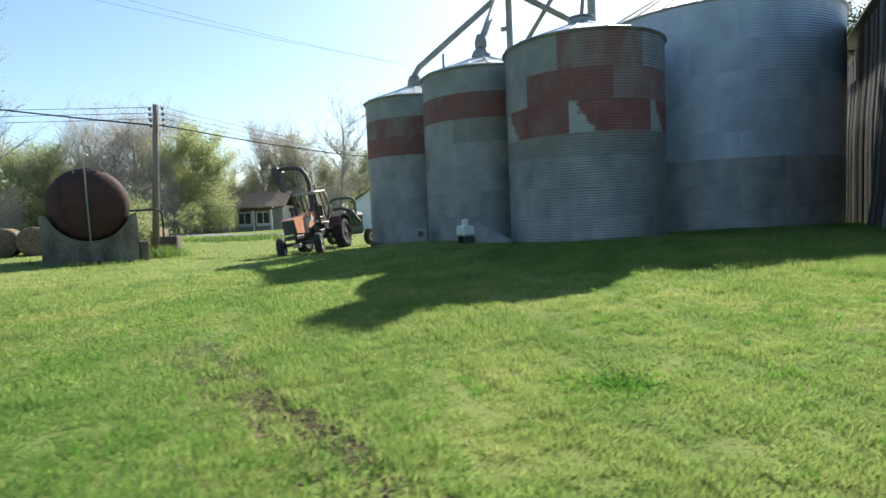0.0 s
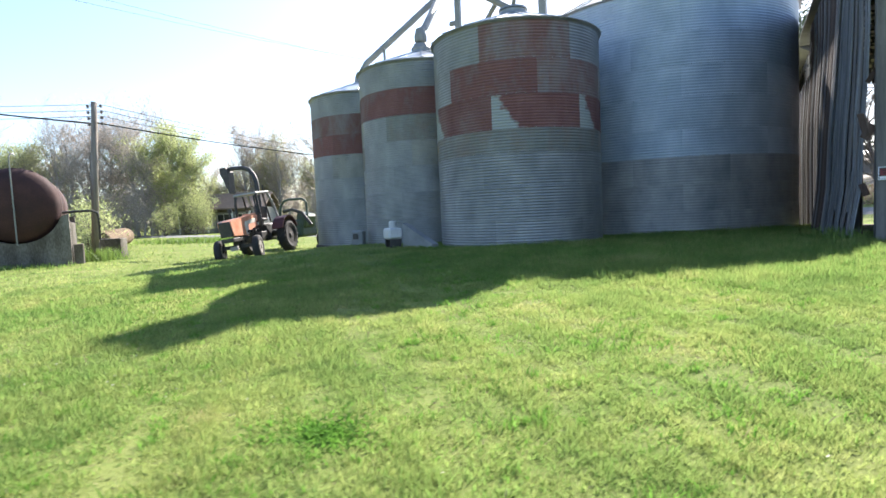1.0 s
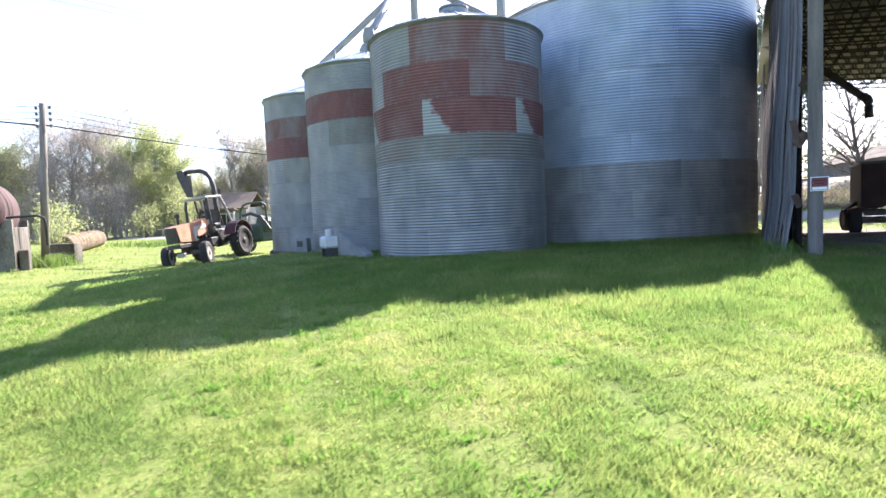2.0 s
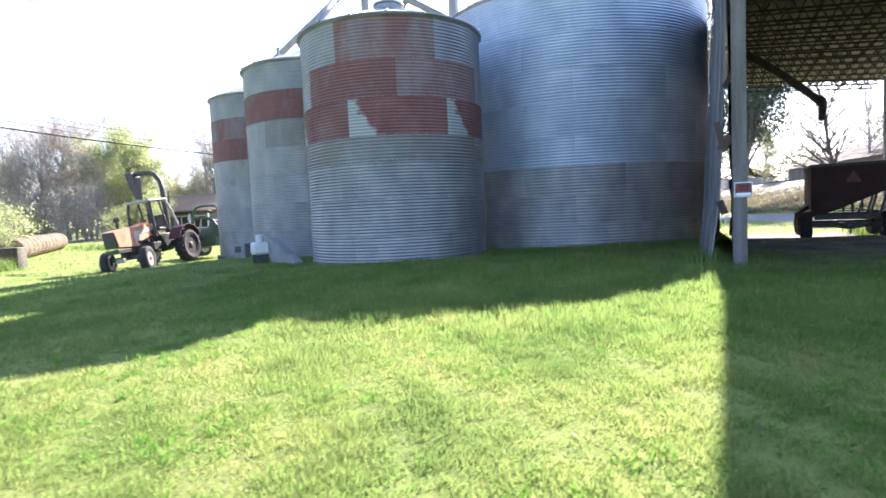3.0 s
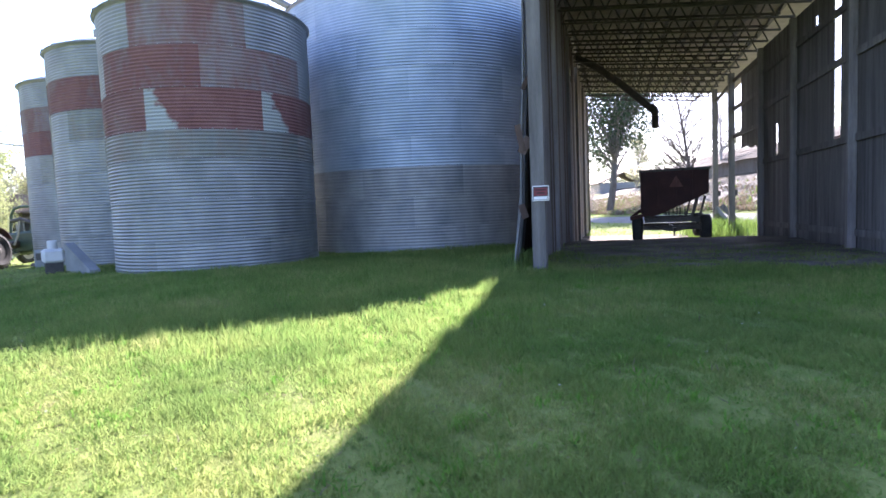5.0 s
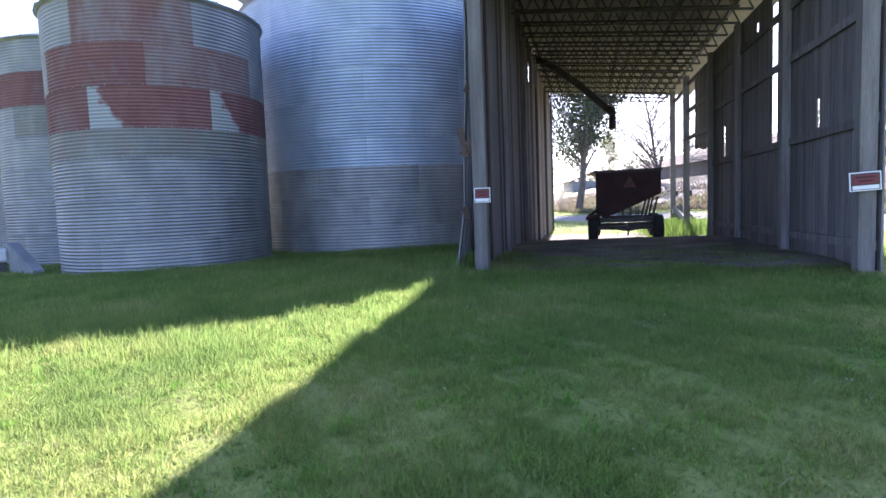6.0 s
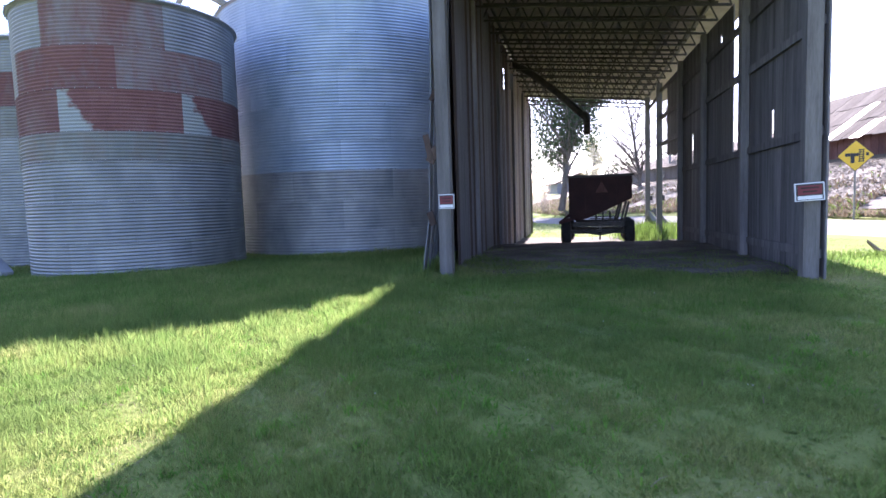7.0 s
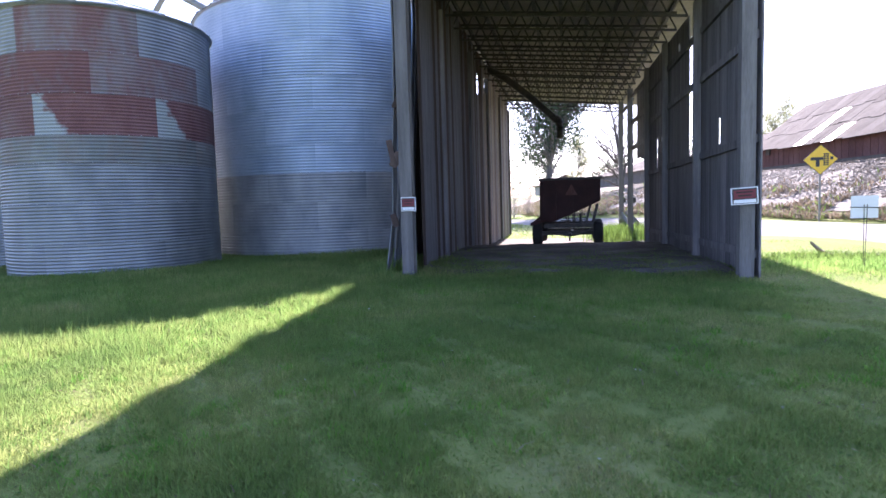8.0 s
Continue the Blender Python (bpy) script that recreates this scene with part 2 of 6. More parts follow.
M["thatch"] = mat("dry_thatch", [(0.12, 0.105, 0.055), (0.19, 0.17, 0.09), (0.29, 0.255, 0.145)], 1.2, 0.9, 0, 0.0, 8, island=0.4, translucent=0.3, world_space=True, spec=0.1)
M["grass"] = mat("grass_blades", [(0.116, 0.19, 0.052), (0.18, 0.25, 0.072), (0.256, 0.308, 0.096), (0.335, 0.332, 0.138)], 0.8, 0.7, 0, 0.0, 6.0, island=0.28, translucent=0.72, world_space=True, fine=0.3, spec=0.2, sheer=1.15)
M["log_bark"] = mat("tan_bark", [(0.2, 0.15, 0.09), (0.3, 0.23, 0.15), (0.4, 0.32, 0.22)], 6.0, 0.85, 0, 0.5, 30, (1, 1, 1), 0.1, spec=0.15)
M["lush"] = mat("lush_grass", [(0.104, 0.196, 0.045), (0.162, 0.262, 0.064), (0.236, 0.318, 0.09)], 1.4, 0.65, 0, 0.0, 7.0, island=0.3, translucent=0.72, world_space=True, fine=0.3, spec=0.25, sheer=1.15)
M["grey_weed"] = mat("grey_green_weed", [(0.15, 0.2, 0.09), (0.21, 0.26, 0.13), (0.32, 0.35, 0.21)], 3.0, 0.8, 0, 0.0, 12, island=0.3, translucent=0.4, world_space=True, spec=0.15)
M["turf"] = mat("turf", [(0.105, 0.14, 0.04), (0.138, 0.174, 0.048), (0.17, 0.2, 0.058), (0.205, 0.208, 0.085)], 0.8, 0.95, 0, 0.4, 30, world_space=True, fine=0.35, spec=0.08)
# wet soil, its colour darkened further for shade under the grass edge
M["shaded_mud"] = mat("wet_shaded_mud", [(0.0338, 0.0276, 0.0143), (0.065, 0.0528, 0.0275), (0.104, 0.084, 0.0462)], 6.0, 0.9, 0, 0.8, 40, world_space=True, spec=0.15)
M["litter"] = mat("pale_litter", [(0.32, 0.31, 0.23), (0.48, 0.46, 0.37)], 3, 0.8, 0, 0, 10, island=0.3, world_space=True)
M["grey_wall"] = mat("grey_warehouse_wall", [(0.13, 0.115, 0.11), (0.18, 0.165, 0.16), (0.23, 0.21, 0.20)], 0.9, 0.85, 0.1, 0.2, 20, (1, 1, 0.25), 0.1, spec=0.15)
M["leafage"] = mat("low_leaves", [(0.115, 0.19, 0.052), (0.16, 0.235, 0.065), (0.21, 0.275, 0.0884), (0.26, 0.275, 0.124)], 1.0, 0.85, 0, 0.0, 6.0, island=0.28, translucent=0.55, world_space=True, fine=0.5, spec=0.12)
M["stone"] = mat("ballast_stone", [(0.192, 0.169, 0.134), (0.244, 0.216, 0.173), (0.302, 0.268, 0.217)], 3.0, 0.9, 0, 0.3, 12, island=0.22, world_space=True, spec=0.15)
M["wire"] = mat("cable_black", [(0.02, 0.02, 0.02), (0.03, 0.03, 0.03)], 3, 0.7, 0, 0, 10, rand=0)
M["ceramic"] = mat("brown_porcelain", [(0.07, 0.06, 0.06), (0.12, 0.11, 0.10)], 3, 0.3, 0, 0, 10, rand=0)


# ---- building helpers ----
def thing(name, label, category, at=None, group="", kind=""):
    ob = new(name)
    ob.empty_display_size = 0.3
    if at is not None:
        ob.matrix_world = at
    return tagged(ob, label, category, group, kind)


def mesh_of(name, bm, material, smooth=False):
    me = bpy.data.meshes.new(name)
    bm.to_mesh(me)
    bm.free()
    if material:
        me.materials.append(material)
    if smooth:
        me.shade_smooth()
    return me


def part(name, bm, material, parent=None, label="", smooth=False):
    ob = new(name, mesh_of(name, bm, material, smooth))
    ob.parent = parent
    if label:
        ob["label"] = label
    return ob


def structure(name, bm, material, label="", smooth=False):
    return tagged(part(name, bm, material, None, "", smooth), label, "", "", "structure")


def box(bm, c, s, rot=(0, 0, 0), bevel=0.0):
    m = pose(*c, *rot) @ Matrix.Diagonal((*s, 1))
    vs = bmesh.ops.create_cube(bm, size=1, matrix=m)["verts"]
    if bevel:
        es = {e for v in vs for e in v.link_edges}
        bmesh.ops.bevel(bm, geom=list(es), offset=bevel, segments=1, affect="EDGES")
    return bm


def beam(bm, a, b, w, h=None, up=(0, 0, 1)):
    """A squared bar from a to b."""
    a, b = Vector(a), Vector(b)
    d = (b - a)
    z = d.normalized()
    x = z.cross(Vector(up))
    x = x.normalized() if x.length > 1e-4 else Vector((1, 0, 0))
    y = z.cross(x)
    m = Matrix((x, y, z)).transposed().to_4x4()
    m.translation = (a + b) / 2
    bmesh.ops.create_cube(bm, size=1, matrix=m @ Matrix.Diagonal((w, h or w, d.length, 1)))
    return bm


def rod(bm, a, b, r0, r1=None, n=8, caps=True):
    a, b = Vector(a), Vector(b)
    d = b - a
    m = d.to_track_quat("Z", "Y").to_matrix().to_4x4()
    m.translation = (a + b) / 2
    bmesh.ops.create_cone(bm, cap_ends=caps, segments=n, radius1=r0, radius2=r0 if r1 is None else r1, depth=d.length, matrix=m)
    return bm


def pipe(bm, pts, r, n=8):
    """A bent tube through the points; r may be a list."""
    pts = [Vector(p) for p in pts]
    rs = r if isinstance(r, (list, tuple)) else [r] * len(pts)
    rings = []
    for i, p in enumerate(pts):
        d = (pts[min(i + 1, len(pts) - 1)] - pts[max(i - 1, 0)]).normalized()
        q = d.to_track_quat("Z", "Y")
        rings.append([bm.verts.new(p + q @ Vector((rs[i] * math.cos(k * 2 * math.pi / n), rs[i] * math.sin(k * 2 * math.pi / n), 0))) for k in range(n)])
    for a, b in zip(rings, rings[1:]):
        for k in range(n):
            bm.faces.new((a[k], a[(k + 1) % n], b[(k + 1) % n], b[k]))
    bm.faces.new(rings[0][::-1])
    bm.faces.new(rings[-1])
    return bm


def lathe(bm, prof, n=32, m=None, cap=True):
    """Turn (radius, z) pairs about z."""
    rings = []
    for r, z in prof:
        ring = [Vector((r * math.cos(k * 2 * math.pi / n), r * math.sin(k * 2 * math.pi / n), z)) for k in range(n)]
        rings.append([bm.verts.new(m @ v if m else v) for v in ring])
    for a, b in zip(rings, rings[1:]):
        for k in range(n):
            bm.faces.new((a[k], a[(k + 1) % n], b[(k + 1) % n], b[k]))
    if cap:
        bm.faces.new(rings[0][::-1])
        bm.faces.new(rings[-1])
    return bm


def prism(bm, outline, y0, y1, m=None):
    """Extrude an (x, z) outline from y0 to y1."""
    f = []
    for y in (y0, y1):
        f.append([bm.verts.new(m @ Vector((x, y, z)) if m else Vector((x, y, z))) for x, z in outline])
    n = len(outline)
    for k in range(n):
        bm.faces.new((f[0][k], f[0][(k + 1) % n], f[1][(k + 1) % n], f[1][k]))
    bm.faces.new(f[0][::-1])
    bm.faces.new(f[1])
    bmesh.ops.recalc_face_normals(bm, faces=bm.faces)
    return bm


def new_bm():
    return bmesh.new()


def raw(name, verts, faces, material, smooth=False):
    me = bpy.data.meshes.new(name)
    me.from_pydata(verts, [], faces)
    me.materials.append(material)
    if smooth:
        me.shade_smooth()
    return me


# ---- terrain ----
def ease(a, b, v):
    t = min(1.0, max(0.0, (v - a) / (b - a)))
    return t * t * (3 - 2 * t)


RAIL_AT, RAIL_DIR, RAIL_SIDE = Vector((6.75, 5.62)), Vector((-0.218, 0.976)), Vector((0.976, 0.218))


def rail_coords(x, y):
    """Distance along the railway and distance towards it."""
    p = Vector((x, y)) - RAIL_AT
    return p.dot(RAIL_DIR), p.dot(RAIL_SIDE)


def rail_point(d, s):
    p = RAIL_AT + RAIL_DIR * d + RAIL_SIDE * s
    return p.x, p.y


def bank_foot(d):
    return 17.6 - 7.2 * ease(28, 54, d)


def waves(x, y, f, k):
    """Smooth pattern from crossed waves, about -1 to 1; takes numbers or arrays."""
    return (np.sin(x * f + 1.3 * k + 1.7 * np.sin(y * f * 0.7 + k)) + np.sin(y * f * 1.13 + 2.1 * k + 1.5 * np.sin(x * f * 0.8 - k)) + np.sin((x + y) * f * 0.61 + k)) / 3


def hummocks(x, y):
    return 0.035 * waves(x, y, 0.7, 0.9) + 0.012 * waves(x, y, 1.9, 2.0)


def ground_z(x, y):
    z = 0.455 * ease(2, 14, y + 0.35 * x) * (1 - 1.25 * ease(9.5, 17.5, -x)) * (1 - 0.8 * ease(22, 29, y))
    d, s = rail_coords(x, y)
    z += 0.5 * ease(6, 14, s) * ease(20, 29, y)
    foot = bank_foot(d)
    if s > foot and d > -60:
        z += 2.75 * min(1.0, (s - foot) / (23.0 - foot))
    return z + float(hummocks(x, y))


# ---- ground: one sheet out to the horizon ----
def spaced(fine, step, far, grow):
    out = [i * step for i in range(int(fine / step) + 1)]
    s = step
    while out[-1] < far:
        s *= grow
        out.append(out[-1] + s)
    return [-v for v in out[:0:-1]] + out


def build_ground():
    xs = [v - 2 for v in spaced(19, 0.36, 900, 1.17)]
    ys = [v + 13 for v in spaced(19, 0.36, 900, 1.17)]
    verts, faces = [], []
    for y in ys:
        for x in xs:
            verts.append((x, y, ground_z(x, y) - (0.05 if 3.6 < x < 9.6 and 15.4 < y < 32 else 0)))
    w = len(xs)
    for j in range(len(ys) - 1):
        for i in range(w - 1):
            a = j * w + i
            faces.append((a, a + 1, a + w + 1, a + w))
    return tagged(new("ground", raw("ground", verts, faces, M["turf"], True)), "mown spring grass over gently sloping ground", "", "", "structure")


build_ground()


def strip(name, pts, width, lift, material, label, wobble=0.0):
    """A road or floor laid over the ground along the points."""
    verts, faces = [], []
    fine = []
    for (a, b) in zip(pts, pts[1:]):
        n = max(2, int((Vector(b) - Vector(a)).length / (1.2 if width > 1 else 0.12)))
        fine += [Vector(a).lerp(Vector(b), k / n) for k in range(n)]
    fine.append(Vector(pts[-1]))
    cols = 7
    for i, p in enumerate(fine):
        d = (fine[min(i + 1, len(fine) - 1)] - fine[max(i - 1, 0)]).normalized()
        side = Vector((d.y, -d.x))
        for k in range(cols):
            u = (k / (cols - 1) - 0.5) * (width + wobble * noise.noise((p.x * (0.3 if width > 1 else 2.5), p.y * (0.3 if width > 1 else 2.5), k > 3)))
            q = p + side * u
            verts.append((q.x, q.y, ground_z(q.x, q.y) + lift - (0.1 if k in (0, cols - 1) else 0) + (0.02 * noise.noise((q.x * 4, q.y * 4, 1)) if width < 1 else 0)))
    for i in range(len(fine) - 1):
        for k in range(cols - 1):
            a = i * cols + k
            faces.append((a, a + 1, a + cols + 1, a + cols))
    return tagged(new(name, raw(name, verts, faces, material, True)), label, "", "", "structure")


ROAD = [rail_point(-40, 13.4), rail_point(0, 13.5), rail_point(14, 13.3), rail_point(24, 12.5), rail_point(33, 10.9), rail_point(43, 8.3), rail_point(58, 2), rail_point(90, -18), rail_point(130, -55)]
strip("road", ROAD, 4.5, 0.09, M["asphalt"], "pale sunlit asphalt country road", 0.5)
strip("lane", [(-110, 60), (-60, 45.5), (-36, 38.2), (-20, 36.5), (-6, 40)], 4.2, 0.07, M["asphalt"], "pale lane in front of the house", 0.4)


RUT_AT, RUT_DIR = (-3.2, 3.36), (0.898, -0.44)


def rut_coords(x, y):
    """Along and across the wheel rut; works on arrays too."""
    al = (x - RUT_AT[0]) * RUT_DIR[0] + (y - RUT_AT[1]) * RUT_DIR[1]
    ac = (y - RUT_AT[1]) * RUT_DIR[0] - (x - RUT_AT[0]) * RUT_DIR[1]
    return al, ac - 0.05 * np.sin(al * 3.1) - 0.02 * np.sin(al * 9.0)


def patches(name, material, label, lift, field):
    """Broken patches of earth where the field is positive."""
    verts, faces, keep = [], [], {}
    n, m, step = 265, 62, 0.022
    for i in range(n):
        for j in range(m):
            al, ac = i * step - 3.6, j * step - 0.95
            x, y = RUT_AT[0] + al * RUT_DIR[0] - ac * RUT_DIR[1], RUT_AT[1] + al * RUT_DIR[1] + ac * RUT_DIR[0]
            a, c = rut_coords(x, y)
            keep[i, j] = (len(verts), field(x, y, float(a), float(c)) > 0)
            verts.append((x, y, ground_z(x, y) + lift + 0.005 * noise.noise((x * 11, y * 11, 1))))
    for i in range(n - 1):
        for j in range(m - 1):
            q = [keep[i, j], keep[i + 1, j], keep[i + 1, j + 1], keep[i, j + 1]]
            if all(k for _, k in q):
                faces.append([v for v, _ in q])
    tagged(new(name, raw(name, verts, faces, material, True)), label, "", "", "structure")


patches("rut", M["soil"], "patchy bare earth beside a wheel rut in the lawn", 0.006,
        lambda x, y, a, c: 0.15 - abs(c + 0.22) * 0.62 - abs(a + 0.2) * 0.06 + 0.42 * noise.noise((x * 4.2, y * 4.2, 4)) + 0.34 * noise.noise((x * 13, y * 13, 7)) + 0.2 * noise.noise((x * 31, y * 31, 2)))
# rut line: wet soil with the overhanging grass's shade in its colour
patches("rut_edge", M["shaded_mud"], "broken wet muddy edge of a wheel rut, darkened with the grass edge's shade", 0.012,
        lambda x, y, a, c: 0.06 - abs(c) * 1.15 + 0.24 * noise.noise((x * 3.1, y * 3.1, 2)) + 0.24 * noise.noise((x * 14, y * 14, 3)) + 0.15 * noise.noise((x * 33, y * 33, 5)) - 0.02 * abs(a))


def clods():
    """Crumbled lumps of earth thrown up along the rut."""
    rng = np.random.default_rng(61)
    verts, faces = [], []
    form = [(1, 0.1, 0), (0.15, 0.95, 0.1), (-0.9, 0.35, 0), (-0.4, -0.85, 0.1), (0.6, -0.7, 0), (0.1, 0.0, 0.7)]
    for _ in range(1100):
        al, ac = rng.normal(-0.1, 0.95), rng.normal(-0.13, 0.15)
        x, y = RUT_AT[0] + al * RUT_DIR[0] - ac * RUT_DIR[1], RUT_AT[1] + al * RUT_DIR[1] + ac * RUT_DIR[0]
        r, a = rng.uniform(0.007, 0.026), rng.uniform(0, 6.3)
        z = ground_z(x, y) + 0.008
        b0 = len(verts)
        verts += [(x + r * (px * math.cos(a) - py * math.sin(a)), y + r * (px * math.sin(a) + py * math.cos(a)), z + pz * r * rng.uniform(0.7, 1.2)) for px, py, pz in form]
        faces += [(b0 + k, b0 + (k + 1) % 5, b0 + 5) for k in range(5)]
    tagged(new("clods", raw("clods", verts, faces, M["soil"])), "crumbled lumps of brown earth along the wheel rut", "earth", "", "stuff")


clods()


def build_embankment():
    verts, faces = [], []
    ds = [-30 + 1.3 * i for i in range(110)]
    cols = 26
    for d in ds:
        foot = bank_foot(d)
        for k in range(cols):
            u = k / (cols - 1)
            s = foot + 0.6 + (27.0 - foot) * u
            x, y = rail_point(d, s)
            rough = 0.22 * noise.noise((x * 0.7, y * 0.7, 5)) + 0.13 * noise.noise((x * 2.3, y * 2.3, 9))
            verts.append((x, y, ground_z(x, y) + 0.12 + rough * (0.6 if u < 0.98 else 0)))
    for i in range(len(ds) - 1):
        for k in range(cols - 1):
            a = i * cols + k
            faces.append((a, a + 1, a + cols + 1, a + cols))
    return tagged(new("embankment", raw("embankment", verts, faces, M["ballast"], True)), "grey gravel railway embankment", "", "", "structure")


build_embankment()


def build_stones():
    """Loose ballast stones over the upper slope."""
    rng = np.random.default_rng(12)
    verts, faces = [], []
    form = [(1, 0, -0.2), (0.2, 0.9, 0), (-0.9, 0.3, -0.1), (-0.3, -0.9, 0.1), (0.1, 0.1, 0.32)]
    n = 21000
    ds, us, sz = rng.uniform(8, 66, n), 1 - rng.uniform(0, 1, n) ** 1.6 * 0.8, rng.uniform(0.05, 0.125, n)
    spin = rng.uniform(0, 6.3, n)
    for d, u, r, a in zip(ds, us, sz, spin):
        foot = bank_foot(d)
        s = foot + 0.6 + (22.5 - foot) * u
        x, y = rail_point(d, s)
        z = ground_z(x, y) + 0.12 + rng.uniform(-0.03, 0.06)
        c, t = math.cos(a) * r, math.sin(a) * r
        b = len(verts)
        verts += [(x + px * c - py * t, y + px * t + py * c, z + pz * r) for px, py, pz in form]
        faces += [(b, b + 1, b + 4), (b + 1, b + 2, b + 4), (b + 2, b + 3, b + 4), (b + 3, b, b + 4)]
    tagged(new("ballast_stones", raw("ballast_stones", verts, faces, M["stone"])), "loose pale grey ballast stones on the embankment", "stones", "", "stuff")


build_stones()

bm = new_bm()
for off in (22.9, 24.34):
    pts = [(*rail_point(d, off), 3.62) for d in (-30, 0, 40, 110)]
    for a, b in zip(pts, pts[1:]):
        beam(bm, a, b, 0.07, 0.17)
structure("rail", bm, M["steel_dark"], "dark steel railway rails on the embankment")


def build_floor():
    verts, faces = [], []
    for j in range(45):
        for i in range(15):
            x, y = 3.7 + 5.85 * i / 14, 15.9 + 15.6 * j / 44
            verts.append((x, y, ground_z(x, y) + 0.03 + 0.03 * noise.noise((x * 1.5, y * 1.5, 2)) - (0.1 if j == 0 else 0)))
    for j in range(44):
        for i in range(14):
            a = j * 15 + i
            faces.append((a, a + 1, a + 16, a + 15))
    tagged(new("floor", raw("floor", verts, faces, M["dirt"], True)), "bare packed dirt floor of the drive-through shed", "", "", "structure")


build_floor()


# ---- grain bins ----
def sheet_mesh(r, arc, h, pitch=0.078, amp=0.015):
    """One curved corrugated sheet, from angle 0 to arc, from z 0 to h."""
    waves = max(3, round(h / pitch))
    nz, na = waves * 4, max(4, round(math.degrees(arc) / 5))
    verts, faces = [], []
    for j in range(nz + 1):
        z = h * j / nz
        rr = r + amp * math.sin(2 * math.pi * j / 4)
        for i in range(na + 1):
            a = arc * i / na
            verts.append((rr * math.cos(a), rr * math.sin(a), z))
    w = na + 1
    for j in range(nz):
        for i in range(na):
            p = j * w + i
            faces.append((p, p + 1, p + w + 1, p + w))
    return raw("sheet", verts, faces, M["galv"], True)


def wedge_mesh(r0, z0, r1, z1, arc, tin="roof_tin"):
    """One raised-rib roof panel of a cone."""
    verts, faces = [], []
    for f, up in ((0.0, 0.035), (0.04, 0.035), (0.05, 0), (0.5, -0.008), (0.95, 0), (0.96, 0.035), (1.0, 0.035)):
        a = arc * f
        for r, z in ((r0, z0), ((r0 + r1) / 2, (z0 + z1) / 2), (r1, z1)):
            verts.append((r * math.cos(a), r * math.sin(a), z + up))
    for k in range(6):
        for j in range(2):
            p = k * 3 + j
            faces.append((p, p + 1, p + 4, p + 3))
    return raw("roof_panel", verts, faces, M[tin])


def grain_bin(x, y, r, levels, offsets, sheets, paint, label, cap_r, cap_z, slope, pitch=0.078):
    """levels: heights of the ring joints from the foot up; paint(ring from the top, sheet's middle angle) names a material."""
    base = ground_z(x, y) - 0.05
    bin_ob = thing("grain_bin", label, "grain bin", pose(x, y, 0), "row of grain bins")
    body = new("bin_wall")
    body.parent = bin_ob
    arc = 2 * math.pi / sheets
    cache = {}
    top = levels[-1]
    n = len(levels) - 1
    for i in range(n):
        h = round(levels[i + 1] - levels[i], 3)
        ring = n - 1 - i
        if h not in cache:
            cache[h] = sheet_mesh(r, arc * 1.012, h + 0.02, pitch)
        for k in range(sheets):
            a0 = math.radians(offsets[ring % len(offsets)]) + k * arc
            mid = (math.degrees(a0 + arc / 2) + 180) % 360 - 180
            sh = new("sheet", cache[h])
            sh.parent = body
            lean = 1 + 0.0012 * ((k + ring) % 2) + (0.0015 if ring % 2 else 0)
            sh.matrix_basis = pose(0, 0, levels[i] - 0.01, 0, 0, math.degrees(a0)) @ Matrix.Diagonal((lean, lean, 1, 1))
            sh.material_slots[0].link = "OBJECT"
            sh.material_slots[0].material = M[paint(ring, mid)]
    # footing
    part("footing", lathe(new_bm(), [(r + 0.12, base - 0.3), (r + 0.12, levels[0] - 0.02), (r + 0.1, levels[0]), (r - 0.3, levels[0] + 0.01)], 48), M["dirt"], bin_ob)
    # eave ring and roof
    part("eave", lathe(new_bm(), [(r - 0.02, top - 0.05), (r + 0.03, top - 0.05), (r + 0.07, top - 0.015), (r + 0.07, top + 0.025), (r - 0.02, top + 0.06)], 64, cap=False), M["galv_dark"], bin_ob)
    zr = top + (r + 0.1 - cap_r) * slope
    roof = new("roof")
    roof.parent = bin_ob
    nw = 18 if r < 3 else 28
    wm = wedge_mesh(r + 0.1, top, cap_r, zr, 2 * math.pi / nw, "roof_tin" if r < 3 else "old_tin")
    for k in range(nw):
        w = new("roof_panel", wm)
        w.parent = roof
        w.matrix_basis = pose(0, 0, 0, 0, 0, 360 * k / nw)
    part("roof_cap", lathe(new_bm(), [(cap_r + 0.08, zr - 0.03), (cap_r + 0.06, zr + 0.06), (cap_r, zr + 0.08), (cap_r, cap_z - 0.06), (cap_r + 0.05, cap_z - 0.05), (cap_r + 0.04, cap_z), (0.1, cap_z + 0.07)], 24), M["galv"], bin_ob)
    # joint bolts: bands of small heads along every ring joint
    verts, faces = [], []
    for z in levels[1:-1]:
        cnt = int(2 * math.pi * r / 0.24)
        for k in range(cnt):
            a = 2 * math.pi * k / cnt
            c = Vector((math.cos(a), math.sin(a), 0))
            t = Vector((-c.y, c.x, 0)) * 0.011
            p = c * (r + 0.022) + Vector((0, 0, z))
            u = Vector((0, 0, 0.011))
            b0 = len(verts)
            verts += [p - t - u, p + t - u, p + t + u, p - t + u, p + c * 0.012]
            faces += [(b0, b0 + 1, b0 + 4), (b0 + 1, b0 + 2, b0 + 4), (b0 + 2, b0 + 3, b0 + 4), (b0 + 3, b0, b0 + 4)]
    bolts = new("bolts", raw("bolts", verts, faces, M["galv_dull"]))
    bolts.parent = bin_ob
    bolts["kind"] = "stuff"
    return bin_ob


